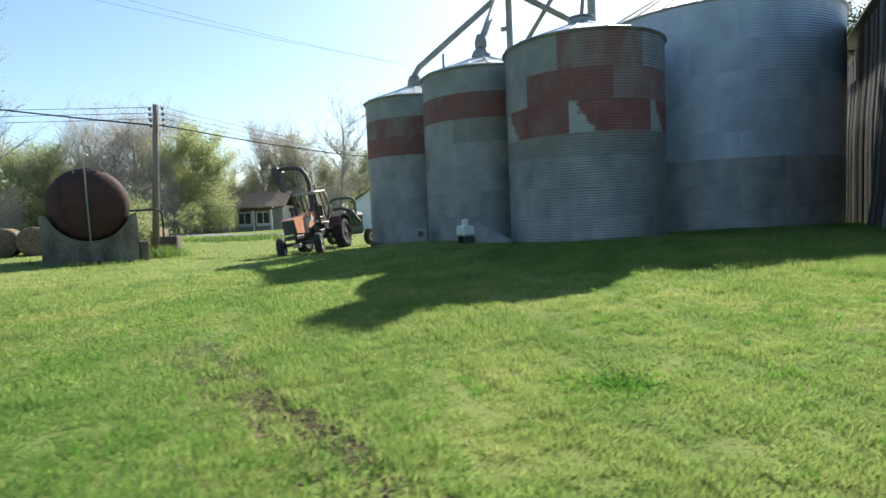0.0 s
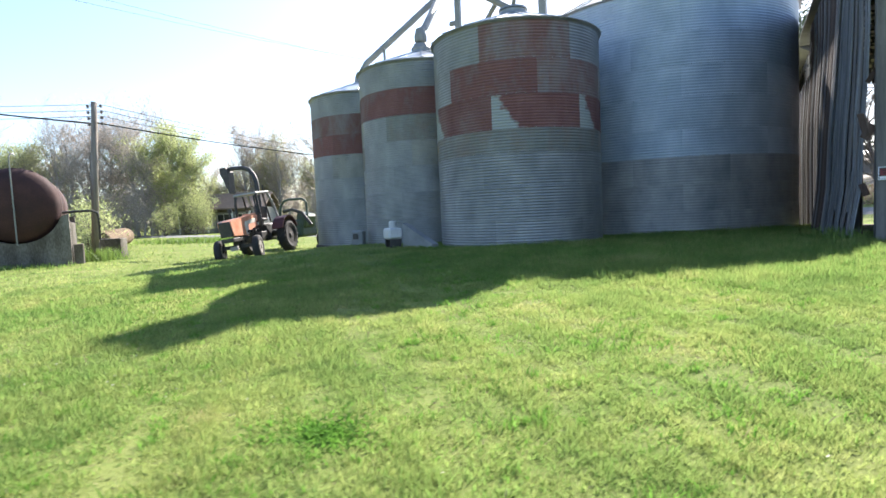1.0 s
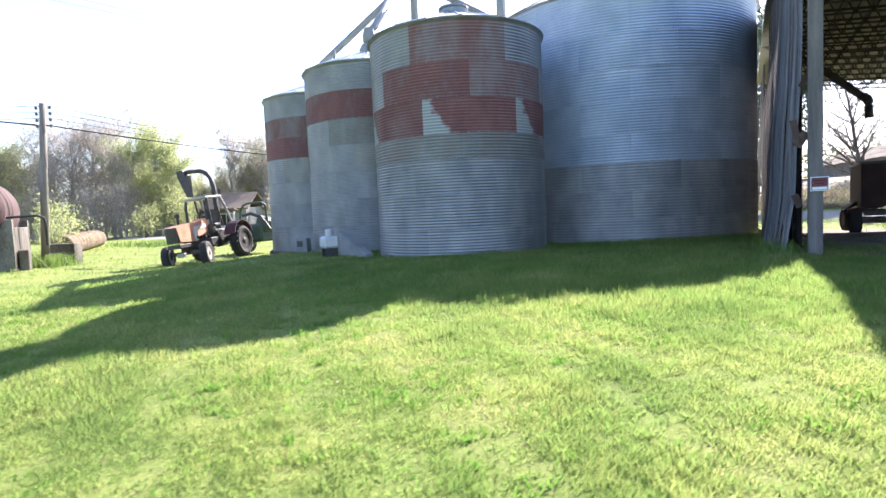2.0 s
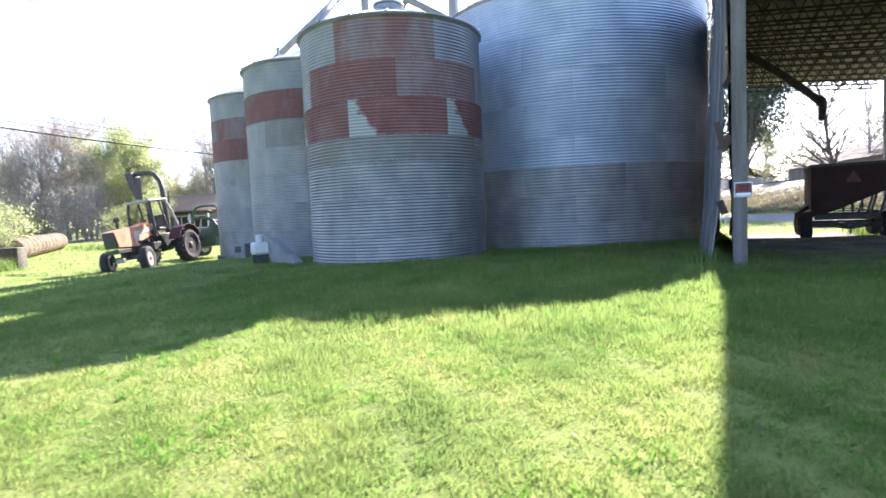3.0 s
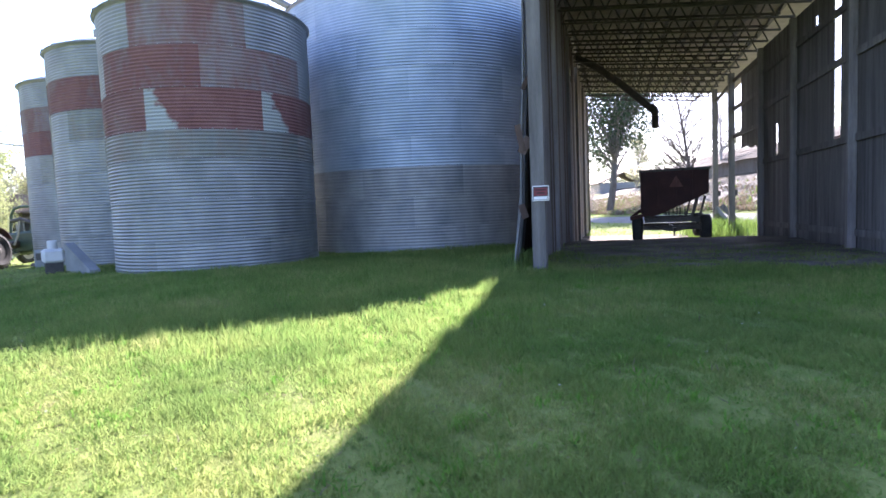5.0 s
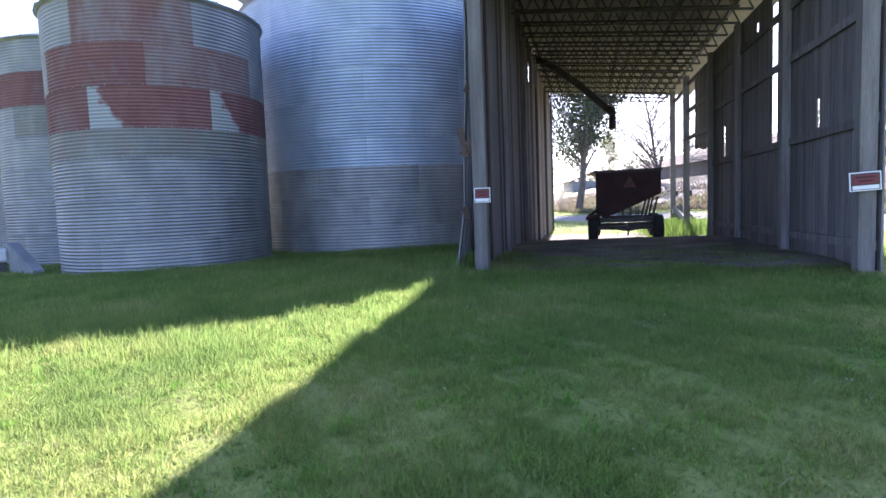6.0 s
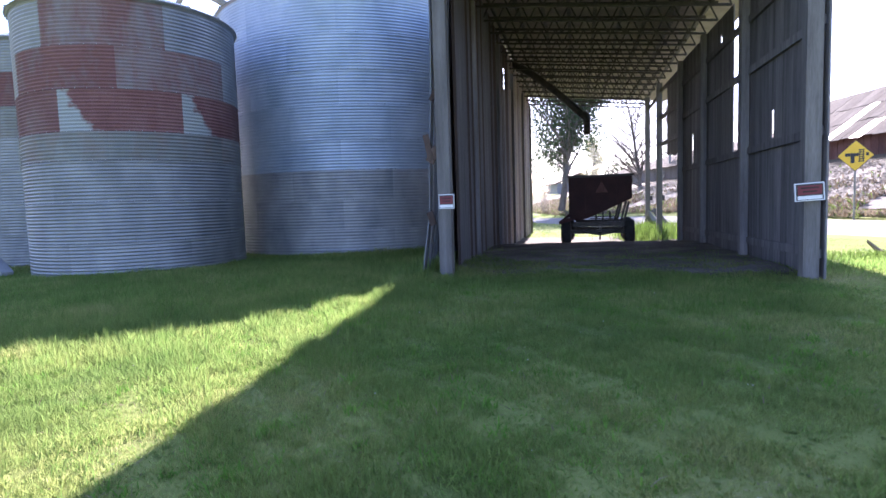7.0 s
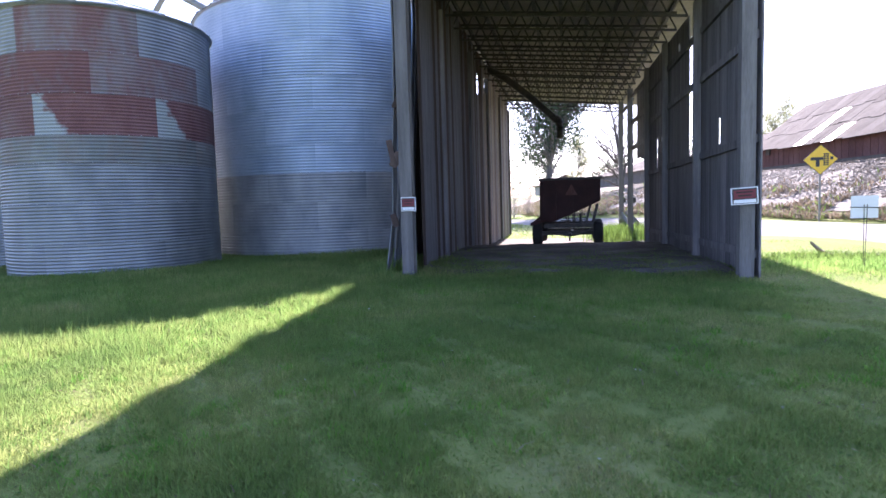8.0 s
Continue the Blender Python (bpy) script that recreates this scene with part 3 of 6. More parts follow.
def paint_front(ring, a):
    if ring == 0:
        return "rust_faded" if -93 < a < -33 else "galv"
    if ring == 1:
        return "rust_red" if -125 < a < -65 else ("rust_faded" if -65 < a < 10 else "galv")
    if ring == 2:
        return "rust_red_torn" if -160 < a < 40 else "galv"
    if ring == 3:
        return "galv_drip"
    return "galv"


def paint_middle(ring, a):
    if ring == 1:
        return "rust_red" if a > -150 else "rust_faded"
    if ring in (2, 3):
        return ("galv_dull", "galv", "galv_drip", "galv")[(int(a + 360) // 60 + ring) % 4]
    return "galv"


def paint_back(ring, a):
    if ring == 1:
        return "rust_faded"
    if ring == 2:
        return "rust_red"
    if ring == 3:
        return "galv_dull" if -105 < a < -45 else "galv"
    return "galv"


def paint_large(ring, a):
    if ring >= 5:
        return "galv_dark"
    return "galv_pale" if ring == 0 and -15 < a < 20 else "galv_blue"


def torn_rust():
    """Rust-red sheet with bare zinc left along one end, running out in a slant."""
    m = mat("torn_rust_sheet", [(0.12, 0.05, 0.046), (0.165, 0.072, 0.065), (0.2, 0.105, 0.096), (0.215, 0.165, 0.155)], 1.5, 0.75, 0.1, 0.10, 50, (1, 1, 0.5), 0.14)
    nt = m.node_tree
    N, L = nt.nodes, nt.links
    tc = N.new("ShaderNodeTexCoord")
    sep = N.new("ShaderNodeSeparateXYZ")
    L.new(tc.outputs["Object"], sep.inputs[0])
    ang = N.new("ShaderNodeMath")
    ang.operation = "ARCTAN2"
    L.new(sep.outputs["Y"], ang.inputs[0])
    L.new(sep.outputs["X"], ang.inputs[1])
    slant = N.new("ShaderNodeMath")
    slant.operation = "MULTIPLY_ADD"
    L.new(sep.outputs["Z"], slant.inputs[0])
    slant.inputs[1].default_value = 0.26
    L.new(ang.outputs[0], slant.inputs[2])
    nz = N.new("ShaderNodeTexNoise")
    nz.inputs["Scale"].default_value = 4.5
    L.new(tc.outputs["Object"], nz.inputs["Vector"])
    s2 = N.new("ShaderNodeMath")
    s2.operation = "MULTIPLY_ADD"
    L.new(nz.outputs["Fac"], s2.inputs[0])
    s2.inputs[1].default_value = 0.3
    L.new(slant.outputs[0], s2.inputs[2])
    st = N.new("ShaderNodeMapRange")
    st.inputs["From Min"].default_value, st.inputs["From Max"].default_value = 0.44, 0.5
    L.new(s2.outputs[0], st.inputs["Value"])
    mix = N.new("ShaderNodeMix")
    mix.data_type = "RGBA"
    bsdf = N["Principled BSDF"]
    old = bsdf.inputs["Base Color"].links[0].from_socket
    L.new(st.outputs["Result"], mix.inputs["Factor"])
    mix.inputs["A"].default_value = (0, 0, 0, 1)
    ca, cb, co = [s for s in mix.inputs if s.type == "RGBA"][0], [s for s in mix.inputs if s.type == "RGBA"][1], [s for s in mix.outputs if s.type == "RGBA"][0]
    ca.default_value = (0.31, 0.335, 0.325, 1)
    L.new(old, cb)
    L.new(co, bsdf.inputs["Base Color"])
    return m


M["rust_red_torn"] = torn_rust()
BIN_FRONT, BIN_MID, BIN_BACK, BIN_BIG = (-4.62, 18.16), (-8.96, 20.21), (-13.42, 22.72), (-1.48, 25.1)
grain_bin(*BIN_FRONT, 2.4, [0.42, 1.15, 2.03, 2.91, 3.52, 4.40, 5.29, 6.29], (-93, -117, -86, -62), 6, paint_front, "small corrugated steel grain bin with rust-red upper sheets", 0.38, 7.32, 0.38)
grain_bin(*BIN_MID, 2.3, [0.40, 1.28, 2.15, 3.02, 3.85, 4.68, 5.56, 6.44], (-90, -143, -95, -72), 6, paint_middle, "small corrugated steel grain bin with one rust-red band", 0.30, 7.28, 0.38)
grain_bin(*BIN_BACK, 2.3, [0.25, 1.25, 2.15, 3.0, 3.95, 4.75, 5.55, 6.43], (-110, -130, -150, -92), 6, paint_back, "small corrugated steel grain bin with a low rust-red band", 0.30, 7.25, 0.38)
grain_bin(*BIN_BIG, 4.5, [0.28, 1.12, 1.96, 2.80, 3.63, 4.60, 5.55, 6.55, 7.86], (-75, -93), 10, paint_large, "large corrugated steel grain bin, bluish zinc with darker foot rings", 0.55, 10.35, 0.55, 0.085)

# fill pipes above the bins
hub = (-9.35, 23.6, 10.8)


def fill_pipe(pts, r, label):
    ob = thing("fill_pipe", label, "grain pipe")
    part("pipe", pipe(new_bm(), pts, r, 10), M["galv_dull"], ob, smooth=True)
    return ob


def collar(ob, p, r, h):
    part("collar", lathe(new_bm(), [(r, 0), (r * 1.15, h * 0.15), (r * 1.15, h * 0.5), (r * 0.8, h)], 14, Matrix.Translation(p)), M["galv_dull"], ob)


p1 = fill_pipe([hub, (-13.2, 22.75, 8.05), (-13.42, 22.72, 7.75), (-13.42, 22.72, 7.2)], 0.13, "long steel fill pipe sloping to the far bin")
collar(p1, (-13.42, 22.72, 7.2), 0.3, 0.5)
p2 = fill_pipe([(-9.3, 23.5, 11.2), (-8.98, 20.6, 8.25), (-8.96, 20.21, 8.0), (-8.96, 20.21, 7.2)], 0.13, "steel fill pipe sloping to the middle bin")
collar(p2, (-8.96, 20.21, 7.2), 0.32, 0.35)
collar(p2, (-8.96, 20.21, 7.6), 0.2, 0.5)
fill_pipe([(-9.1, 23.7, 10.9), (-5.2, 26.2, 8.6), (-3.8, 27.1, 7.75)], 0.13, "steel fill pipe sloping down behind the front bin")
fill_pipe([(-6.2, 24.95, 12.4), (-9.2, 24.9, 8.4)], 0.1, "thin steel brace pipe above the bins")
tower = thing("bucket_elevator", "tall thin steel elevator leg behind the grain bins", "grain elevator", pose(-9.2, 23.9, 0))
part("leg", beam(new_bm(), (0, 0, ground_z(-9.2, 23.9) - 0.1), (0, 0, 11.2), 0.22, 0.2), M["galv_dull"], tower)
part("bracket", box(new_bm(), (-0.22, 0, 9.35), (0.36, 0.16, 0.18), bevel=0.03), M["galv_dull"], tower)
part("head", box(new_bm(), (3.6, 1.0, 13.25), (1.45, 0.7, 1.1), bevel=0.12), M["galv_dull"], tower)
part("head_leg", beam(new_bm(), (3.3, 1.2, ground_z(-6, 25) - 0.1), (3.3, 1.2, 12.8), 0.3, 0.25), M["galv_dull"], tower)
st = fill_pipe([(-4.62, 18.16, 7.25), (-4.55, 18.2, 7.9), (-4.5, 18.25, 8.3)], 0.06, "thin steel pipe rising from the front bin cap")
stub = thing("post_stub", "short steel post standing on the middle bin roof", "post", pose(-10.75, 20.5, 0))
part("post", rod(new_bm(), (0, 0, 6.6), (0, 0, 7.75), 0.05, n=8), M["galv_dull"], stub)


# ---- drive-through shed ----
LX, RX0, RX1, Y0 = 3.75, 9.66, 9.06, 15.6


def rx(y):
    return RX0 + (RX1 - RX0) * (y - Y0) / (32.2 - Y0)


def roof_z(x):
    return 6.62 - 0.1 * (x - LX)


def post(x, y, w, top, name="post", material=None, parent=None, lean=0.0):
    g = ground_z(x, y) - 0.15
    ob = part(name, beam(new_bm(), (x, y, g), (x + lean, y, top), w, w * 0.95, (0, 1, 0)), material or M["timber"], parent)
    return ob


shed = thing("shed", "open-fronted weathered timber drive-through shed with plank walls", "shed")
for y in (15.6, 19.6, 23.6, 27.6, 31.6, 35.6):
    post(LX + 0.04 if y < 16 else LX - 0.03, y + (0.33 if y < 16 else 0), 0.23 if y < 16 else 0.14, roof_z(LX) - 0.1, material=M["timber"] if y < 16 or y > 27 else M["plank_dark"], parent=shed)
for y in (15.62, 19.0, 22.4, 25.3):
    post(rx(y) - (0.12 if y < 16 else 0.05), y, 0.22 if y < 16 else 0.15, roof_z(rx(y)) - 0.1, material=M["timber"] if y < 16 else M["plank_dark"], parent=shed)
for x, y in ((9.13, 29.1), (9.05, 32.2)):
    post(x, y, 0.2, roof_z(x) - 0.05, parent=shed)
    part("bracket", box(new_bm(), (x + 0.14, y, 1.72), (0.12, 0.1, 0.2), bevel=0.01), M["steel_dark"], shed)
brace = beam(new_bm(), (9.05, 32.2, 5.5), (9.5, 31.4, 6.05), 0.09, 0.09)
part("brace", brace, M["timber"], shed)

# girts along both walls
for z in (0.9, 2.0, 3.2, 4.35, 5.5):
    part("girt", beam(new_bm(), (LX - 0.11, 18.7, z), (LX - 0.11, 35.6, z - 0.1), 0.06, 0.14, (0, 0, 1)), M["plank_dark"], shed)
for z in (0.75, 2.6, 4.22, 5.25):
    part("girt", beam(new_bm(), (rx(Y0) + 0.02, Y0, z + 0.08), (rx(25.3) + 0.02, 25.3, z), 0.06, 0.14, (0, 0, 1)), M["plank_dark"], shed)
for z in (3.75, 4.75, 5.75):
    part("girt", beam(new_bm(), (rx(25.3) + 0.02, 25.3, z), (9.2, 29.3, z), 0.06, 0.14, (0, 0, 1)), M["plank_dark"], shed)


def plank_piece(parent, x_of, y, w, z0, z1, t, material, twist=0.0):
    """A vertical board, bent where its wall bulges."""
    verts, faces = [], []
    n = 6
    for k in range(n + 1):
        z = z0 + (z1 - z0) * k / n
        for dy in (-w / 2, w / 2):
            yy = y + dy + twist * (k / n - 0.5)
            for side in (-t / 2, t / 2):
                verts.append((x_of(yy, z) + side, yy, z))
    for k in range(n):
        a, b = k * 4, k * 4 + 4
        faces += [(a, b, b + 1, a + 1), (a + 2, a + 3, b + 3, b + 2), (a, a + 2, b + 2, b), (a + 1, b + 1, b + 3, a + 3)]
    faces += [(0, 1, 3, 2), (n * 4, n * 4 + 2, n * 4 + 3, n * 4 + 1)]
    ob = new("plank", raw("plank", verts, faces, material))
    ob.parent = parent
    return ob


rng = random.Random(5)
left_wall = new("wall_left")
left_wall.parent = shed
left_wall["label"] = "leaning grey weathered planks, flared out at the foot"


FRONT_EDGE = ((0.2, 3.25), (1.06, 3.36), (1.7, 3.47), (2.9, 3.49), (3.5, 3.54), (4.9, 3.58), (6.0, 3.57), (7.2, 3.53))
BACK_SKIN = ((0.2, 2.97), (0.6, 3.05), (1.5, 3.15), (2.85, 3.2), (4.8, 3.32), (6.0, 3.38), (7.2, 3.38))


def along(table, z):
    """Straight-line reading of a short table."""
    z = min(max(z, table[0][0]), table[-1][0])
    for (z0, v0), (z1, v1) in zip(table, table[1:]):
        if z <= z1:
            return v0 + (v1 - v0) * (z - z0) / (z1 - z0)
    return table[-1][1]


def skin(y, z):
    """The sagging outer skin: a wing of loose boards at the front, then a bulging wall behind it."""
    x = along(FRONT_EDGE, z) + (along(BACK_SKIN, z) - along(FRONT_EDGE, z)) * ease(15.9, 18.4, y)
    return max(x, 3.24) if 20.8 < y < 29.4 else x


def boards(parent, x_of, y0, y1, wide, gaps, foot, top, material, seam, thick=0.025, twist=0.03, wander=0.0):
    """A run of upright boards from y0 to y1; each gap (y, width, z0, z1) stays open, with short boards above and below it."""
    y = y0
    while y < y1 - 0.05:
        w = rng.uniform(*wide)
        hole = next((q for q in sorted(gaps) if y < q[0] + q[1] / 2 and y + w > q[0] - q[1] / 2), None)
        if hole:
            g0, g1 = hole[0] - hole[1] / 2, hole[0] + hole[1] / 2
            if g0 - y > 0.05:
                w = g0 - y
            else:
                w = g1 - y
                plank_piece(parent, x_of, y + w / 2, w, foot(y), hole[2] + rng.uniform(-0.04, 0.02), thick, material(y))
                if hole[3] < top(y) - 0.1:
                    plank_piece(parent, x_of, y + w / 2, w, hole[3] + rng.uniform(-0.02, 0.05), top(y), thick, material(y))
                y += w
                continue
        off = rng.uniform(-wander, wander)
        plank_piece(parent, lambda yy, z, off=off: x_of(yy, z) + off, y + w / 2, w, foot(y), top(y), thick, material(y), rng.uniform(-twist, twist))
        y += w + rng.uniform(*seam)


boards(left_wall, skin, 15.98, 18.5, (0.09, 0.17), (), lambda y: ground_z(LX, y) - 0.03 + (rng.uniform(0, 0.12) if rng.random() > 0.2 else rng.uniform(0.2, 0.7)),
       lambda y: roof_z(LX) + 0.3 + rng.uniform(-0.15, 0.1), lambda y: M["plank"] if rng.random() > 0.16 else M["plank_dark"], (0.0, 0.02), 0.022, 0.05, 0.035)
boards(left_wall, skin, 18.5, 35.6, (0.14, 0.24), ((22.4, 0.06, 3.5, 4.25),), lambda y: ground_z(LX, y) - 0.02 + (rng.uniform(0, 0.15) if rng.random() > 0.15 else rng.uniform(0.2, 0.6)),
       lambda y: (5.55 if 25.3 < y < 30.5 else roof_z(LX) + 0.42) + rng.uniform(-0.06, 0), lambda y: M["board_brown"] if rng.random() > 0.35 else M["plank_dark"], (0.002, 0.02), 0.025, 0.02, 0.012)
# loose ends hanging off the wing's front edge
for (xa, za), (xb, zb), w in (((3.50, 2.52), (3.66, 2.78), 0.16), ((3.44, 3.02), (3.54, 2.55), 0.11), ((3.56, 3.62), (3.7, 3.86), 0.09), ((3.47, 1.62), (3.55, 1.38), 0.12)):
    part("loose_board", beam(new_bm(), (xa, 15.99, za), (xb, 15.97, zb), w, 0.03, (0, 1, 0)), M["board_brown"], shed)
# inner lining boards of the left wall
lining = new("lining_left")
lining.parent = shed
# mostly tan boards beyond y 26.6, brown and dark ones before
boards(lining, lambda y, z: LX - 0.06, 17.4, 35.5, (0.2, 0.3), ((22.4, 0.05, 3.5, 4.25), (25.55, 0.42, 5.6, 6.3), (27.4, 0.5, 5.95, 6.5), (31.3, 0.1, 0.7, 5.6)), lambda y: ground_z(LX, y) - 0.05,
       lambda y: roof_z(LX) + 0.45, lambda y: (M["board_brown"] if rng.random() < 0.45 else M["plank_dark"]) if y < 26.6 or rng.random() < 0.25 else M["plank_tan"], (0.0, 0.008), 0.022, 0.012)

right_wall = new("wall_right")
right_wall.parent = shed
right_wall["label"] = "dark board wall with daylight showing through gaps"
boards(right_wall, lambda y, z: rx(y) + 0.065, 15.5, 25.3, (0.2, 0.31), ((17.72, 0.13, 2.8, 3.3), (19.98, 0.36, 2.72, 6.2), (21.15, 0.17, 5.35, 5.64), (24.08, 0.2, 2.65, 3.6)), lambda y: ground_z(9.6, y) - 0.05,
       lambda y: roof_z(9.5) - 0.04, lambda y: M["plank_dark"], (0.0, 0.004), 0.025, 0.012)
boards(right_wall, lambda y, z: rx(y) + 0.09, 25.55, 28.2, (0.2, 0.3), (), lambda y: 3.15 + 0.05 * (y - 25.5) + rng.uniform(-0.05, 0.05),
       lambda y: roof_z(9.4) - 0.3, lambda y: M["plank_dark"], (0.005, 0.012), 0.025, 0.01)

# roof: deck on open-web joists, falling towards the road side
def roof_slab(x0, x1, y0, y1, lift, th):
    bm = new_bm()
    vs = [bm.verts.new((x, y, roof_z(x) + lift + dz)) for dz in (0, th) for x, y in ((x0, y0), (x1, y0), (x1, y1), (x0, y1))]
    for f in ((3, 2, 1, 0), (4, 5, 6, 7), (0, 1, 5, 4), (1, 2, 6, 5), (2, 3, 7, 6), (3, 0, 4, 7)):
        bm.faces.new([vs[i] for i in f])
    return bm


part("roof", roof_slab(3.21, 10.35, 15.2, 36.3, 0.52, 0.05), M["deck"], shed, "flat sheet roof deck, pale underside")


def joist(y):
    bm = new_bm()
    x0, x1 = LX - 0.1, rx(min(y, 32.2)) + 0.05
    low, high = lambda x: roof_z(x) + 0.0, lambda x: roof_z(x) + 0.42
    beam(bm, (x0, y, low(x0)), (x1, y, low(x1)), 0.055, 0.05)
    beam(bm, (x0, y, high(x0)), (x1, y, high(x1)), 0.07, 0.06)
    n = 14
    for k in range(n):
        a, b = x0 + (x1 - x0) * k / n, x0 + (x1 - x0) * (k + 1) / n
        m = (a + b) / 2
        rod(bm, (a, y, low(a)), (m, y, high(m)), 0.022, n=5, caps=False)
        rod(bm, (m, y, high(m)), (b, y, low(b)), 0.022, n=5, caps=False)
    return part("joist", bm, M["steel_dark"], shed)


y = 15.7
while y < 36.1:
    joist(y)
    y += 1.15
# purlin strips between the deck and the joists
for k in range(9):
    x = LX + 0.1 + k * 0.69
    bm = new_bm()
    beam(bm, (x, 15.3, roof_z(x) + 0.485), (min(x, 9.4), 36.2, roof_z(x) + 0.485), 0.1, 0.05)
    part("purlin", bm, M["plank_dark"], shed)
part("fascia", beam(new_bm(), (3.4, 15.25, roof_z(3.4) + 0.35), (10.3, 15.25, roof_z(10.3) + 0.35), 0.04, 0.4), M["plank"], shed)

# bent unloading spout under the roof
spout = thing("unloading_spout", "bent dark steel grain spout hanging under the shed roof", "grain spout")
part("pipe", pipe(new_bm(), [(3.3, 28.3, 7.3), (4.4, 28.1, 6.6), (5.3, 28.0, 5.85), (6.3, 28.0, 4.9), (6.42, 28.0, 4.8)], 0.13, 12), M["steel_dark"], spout, smooth=True)
part("elbow", pipe(new_bm(), [(6.28, 28, 4.93), (6.42, 28, 4.83), (6.46, 28, 4.7), (6.46, 28, 4.55)], 0.155, 12), M["steel_dark"], spout, smooth=True)
part("nozzle", pipe(new_bm(), [(6.46, 28, 4.6), (6.46, 28, 4.17)], 0.13, 12), M["steel_dark"], spout, smooth=True)


# broken boards leaning at the foot of the last post
debris = thing("broken_board", "broken weathered board leaning at the foot of a shed post", "board", pose(9.3, 31.6, ground_z(9.3, 31.6)))
part("board", beam(new_bm(), (-0.1, 0.1, 1.05), (0.85, -0.2, -0.05), 0.2, 0.05, (0, 1, 0)), M["plank_dark"], debris)
part("curled_sheet", pipe(new_bm(), [(-0.25, 0.2, 1.0), (-0.22, 0.2, 0.75), (-0.05, 0.2, 0.5), (0.2, 0.15, 0.3)], [0.05, 0.16, 0.17, 0.1], 8), M["galv_dull"], debris)


# ---- gravity wagon in the shed ----
def wheel(parent, m, r, w, hub_mat, lugs=0, name="wheel"):
    ob = new(name)
    ob.parent = parent
    ob.matrix_basis = m
    # axle along local x
    turn = Matrix.Rotation(math.radians(90), 4, "Y")
    prof = [(r * 0.56, -w * 0.42), (r * 0.8, -w * 0.5), (r * 0.95, -w * 0.42), (r, -w * 0.22), (r, w * 0.22), (r * 0.95, w * 0.42), (r * 0.8, w * 0.5), (r * 0.56, w * 0.42)]
    bm = lathe(new_bm(), prof, 28, turn, cap=False)
    for k in range(lugs):
        a = 2 * math.pi * k / lugs
        for s in (-1, 1):
            c = turn @ Matrix.Rotation(a + s * 0.06, 4, "Z") @ Matrix.Translation((r * 0.99, 0, s * w * 0.24)) @ Matrix.Rotation(math.radians(35 * s), 4, "X")
            bmesh.ops.create_cube(bm, size=1, matrix=c @ Matrix.Diagonal((0.05 * r + 0.02, 0.05, w * 0.52, 1)))
    part("tyre", bm, M["tyre"], ob, smooth=not lugs)
    part("rim", lathe(new_bm(), [(r * 0.58, -w * 0.38), (r * 0.52, -w * 0.3), (r * 0.5, 0.0), (r * 0.52, w * 0.3), (r * 0.58, w * 0.38)], 24, turn), M[hub_mat], ob)
    part("hub", lathe(new_bm(), [(r * 0.2, -w * 0.4), (r * 0.2, w * 0.4), (r * 0.1, w * 0.46)], 12, turn), M["steel_dark"], ob)
    return ob


WX, WY, WS = 6.79, 24.9, 0.918
wz = ground_z(WX, WY + 1) + 0.02
wagon = thing("gravity_wagon", "old dark rusty gravity grain wagon parked in the shed", "farm wagon", pose(WX, WY, wz, 0, 0, -2) @ Matrix.Diagonal((WS, WS, WS, 1)))
hopper = new("hopper")
hopper.parent = wagon
sec = [(-1.05, 2.42), (-1.05, 0.98), (-0.72, 0.88), (-0.45, 0.95), (1.05, 1.62), (1.05, 2.42)]
bm = new_bm()
th = 0.04
for y in (0.0, 3.1 - th):
    prism(bm, sec, y, y + th)
for (x0, z0), (x1, z1) in zip(sec, sec[1:]):
    beam(bm, ((x0 + x1) / 2, 0, (z0 + z1) / 2), ((x0 + x1) / 2, 3.1, (z0 + z1) / 2), math.hypot(x1 - x0, z1 - z0), 0.04, (-(z1 - z0), 0, (x1 - x0)))
part("body", bm, M["rust_tank"], hopper)
bm = new_bm()
for a, b in (((-1.1, -0.03, 2.42), (1.1, -0.03, 2.42)), ((-1.1, 3.13, 2.42), (1.1, 3.13, 2.42)), ((-1.08, -0.03, 2.42), (-1.08, 3.13, 2.42)), ((1.08, -0.03, 2.42), (1.08, 3.13, 2.42))):
    beam(bm, a, b, 0.07, 0.08)
part("rim", bm, M["steel_dark"], hopper)
for x in (-0.5, 0.1, 0.6):
    z = 0.95 + max(0, (x + 0.45)) * 0.45
    part("rib", beam(new_bm(), (x, -0.03, z + 0.02), (x, -0.03, 2.4), 0.05, 0.05, (0, 1, 0)), M["rust_tank"], hopper)
part("chute", prism(new_bm(), [(-1.05, 1.0), (-1.45, 0.78), (-1.45, 0.84), (-1.05, 1.15)], 1.0, 2.0), M["rust_tank"], wagon)
part("rear_chute", prism(new_bm(), [(-0.78, 0.92), (-1.42, 0.74), (-1.42, 0.86), (-0.78, 1.02)], 0.0, 0.5), M["rust_tank"], wagon)
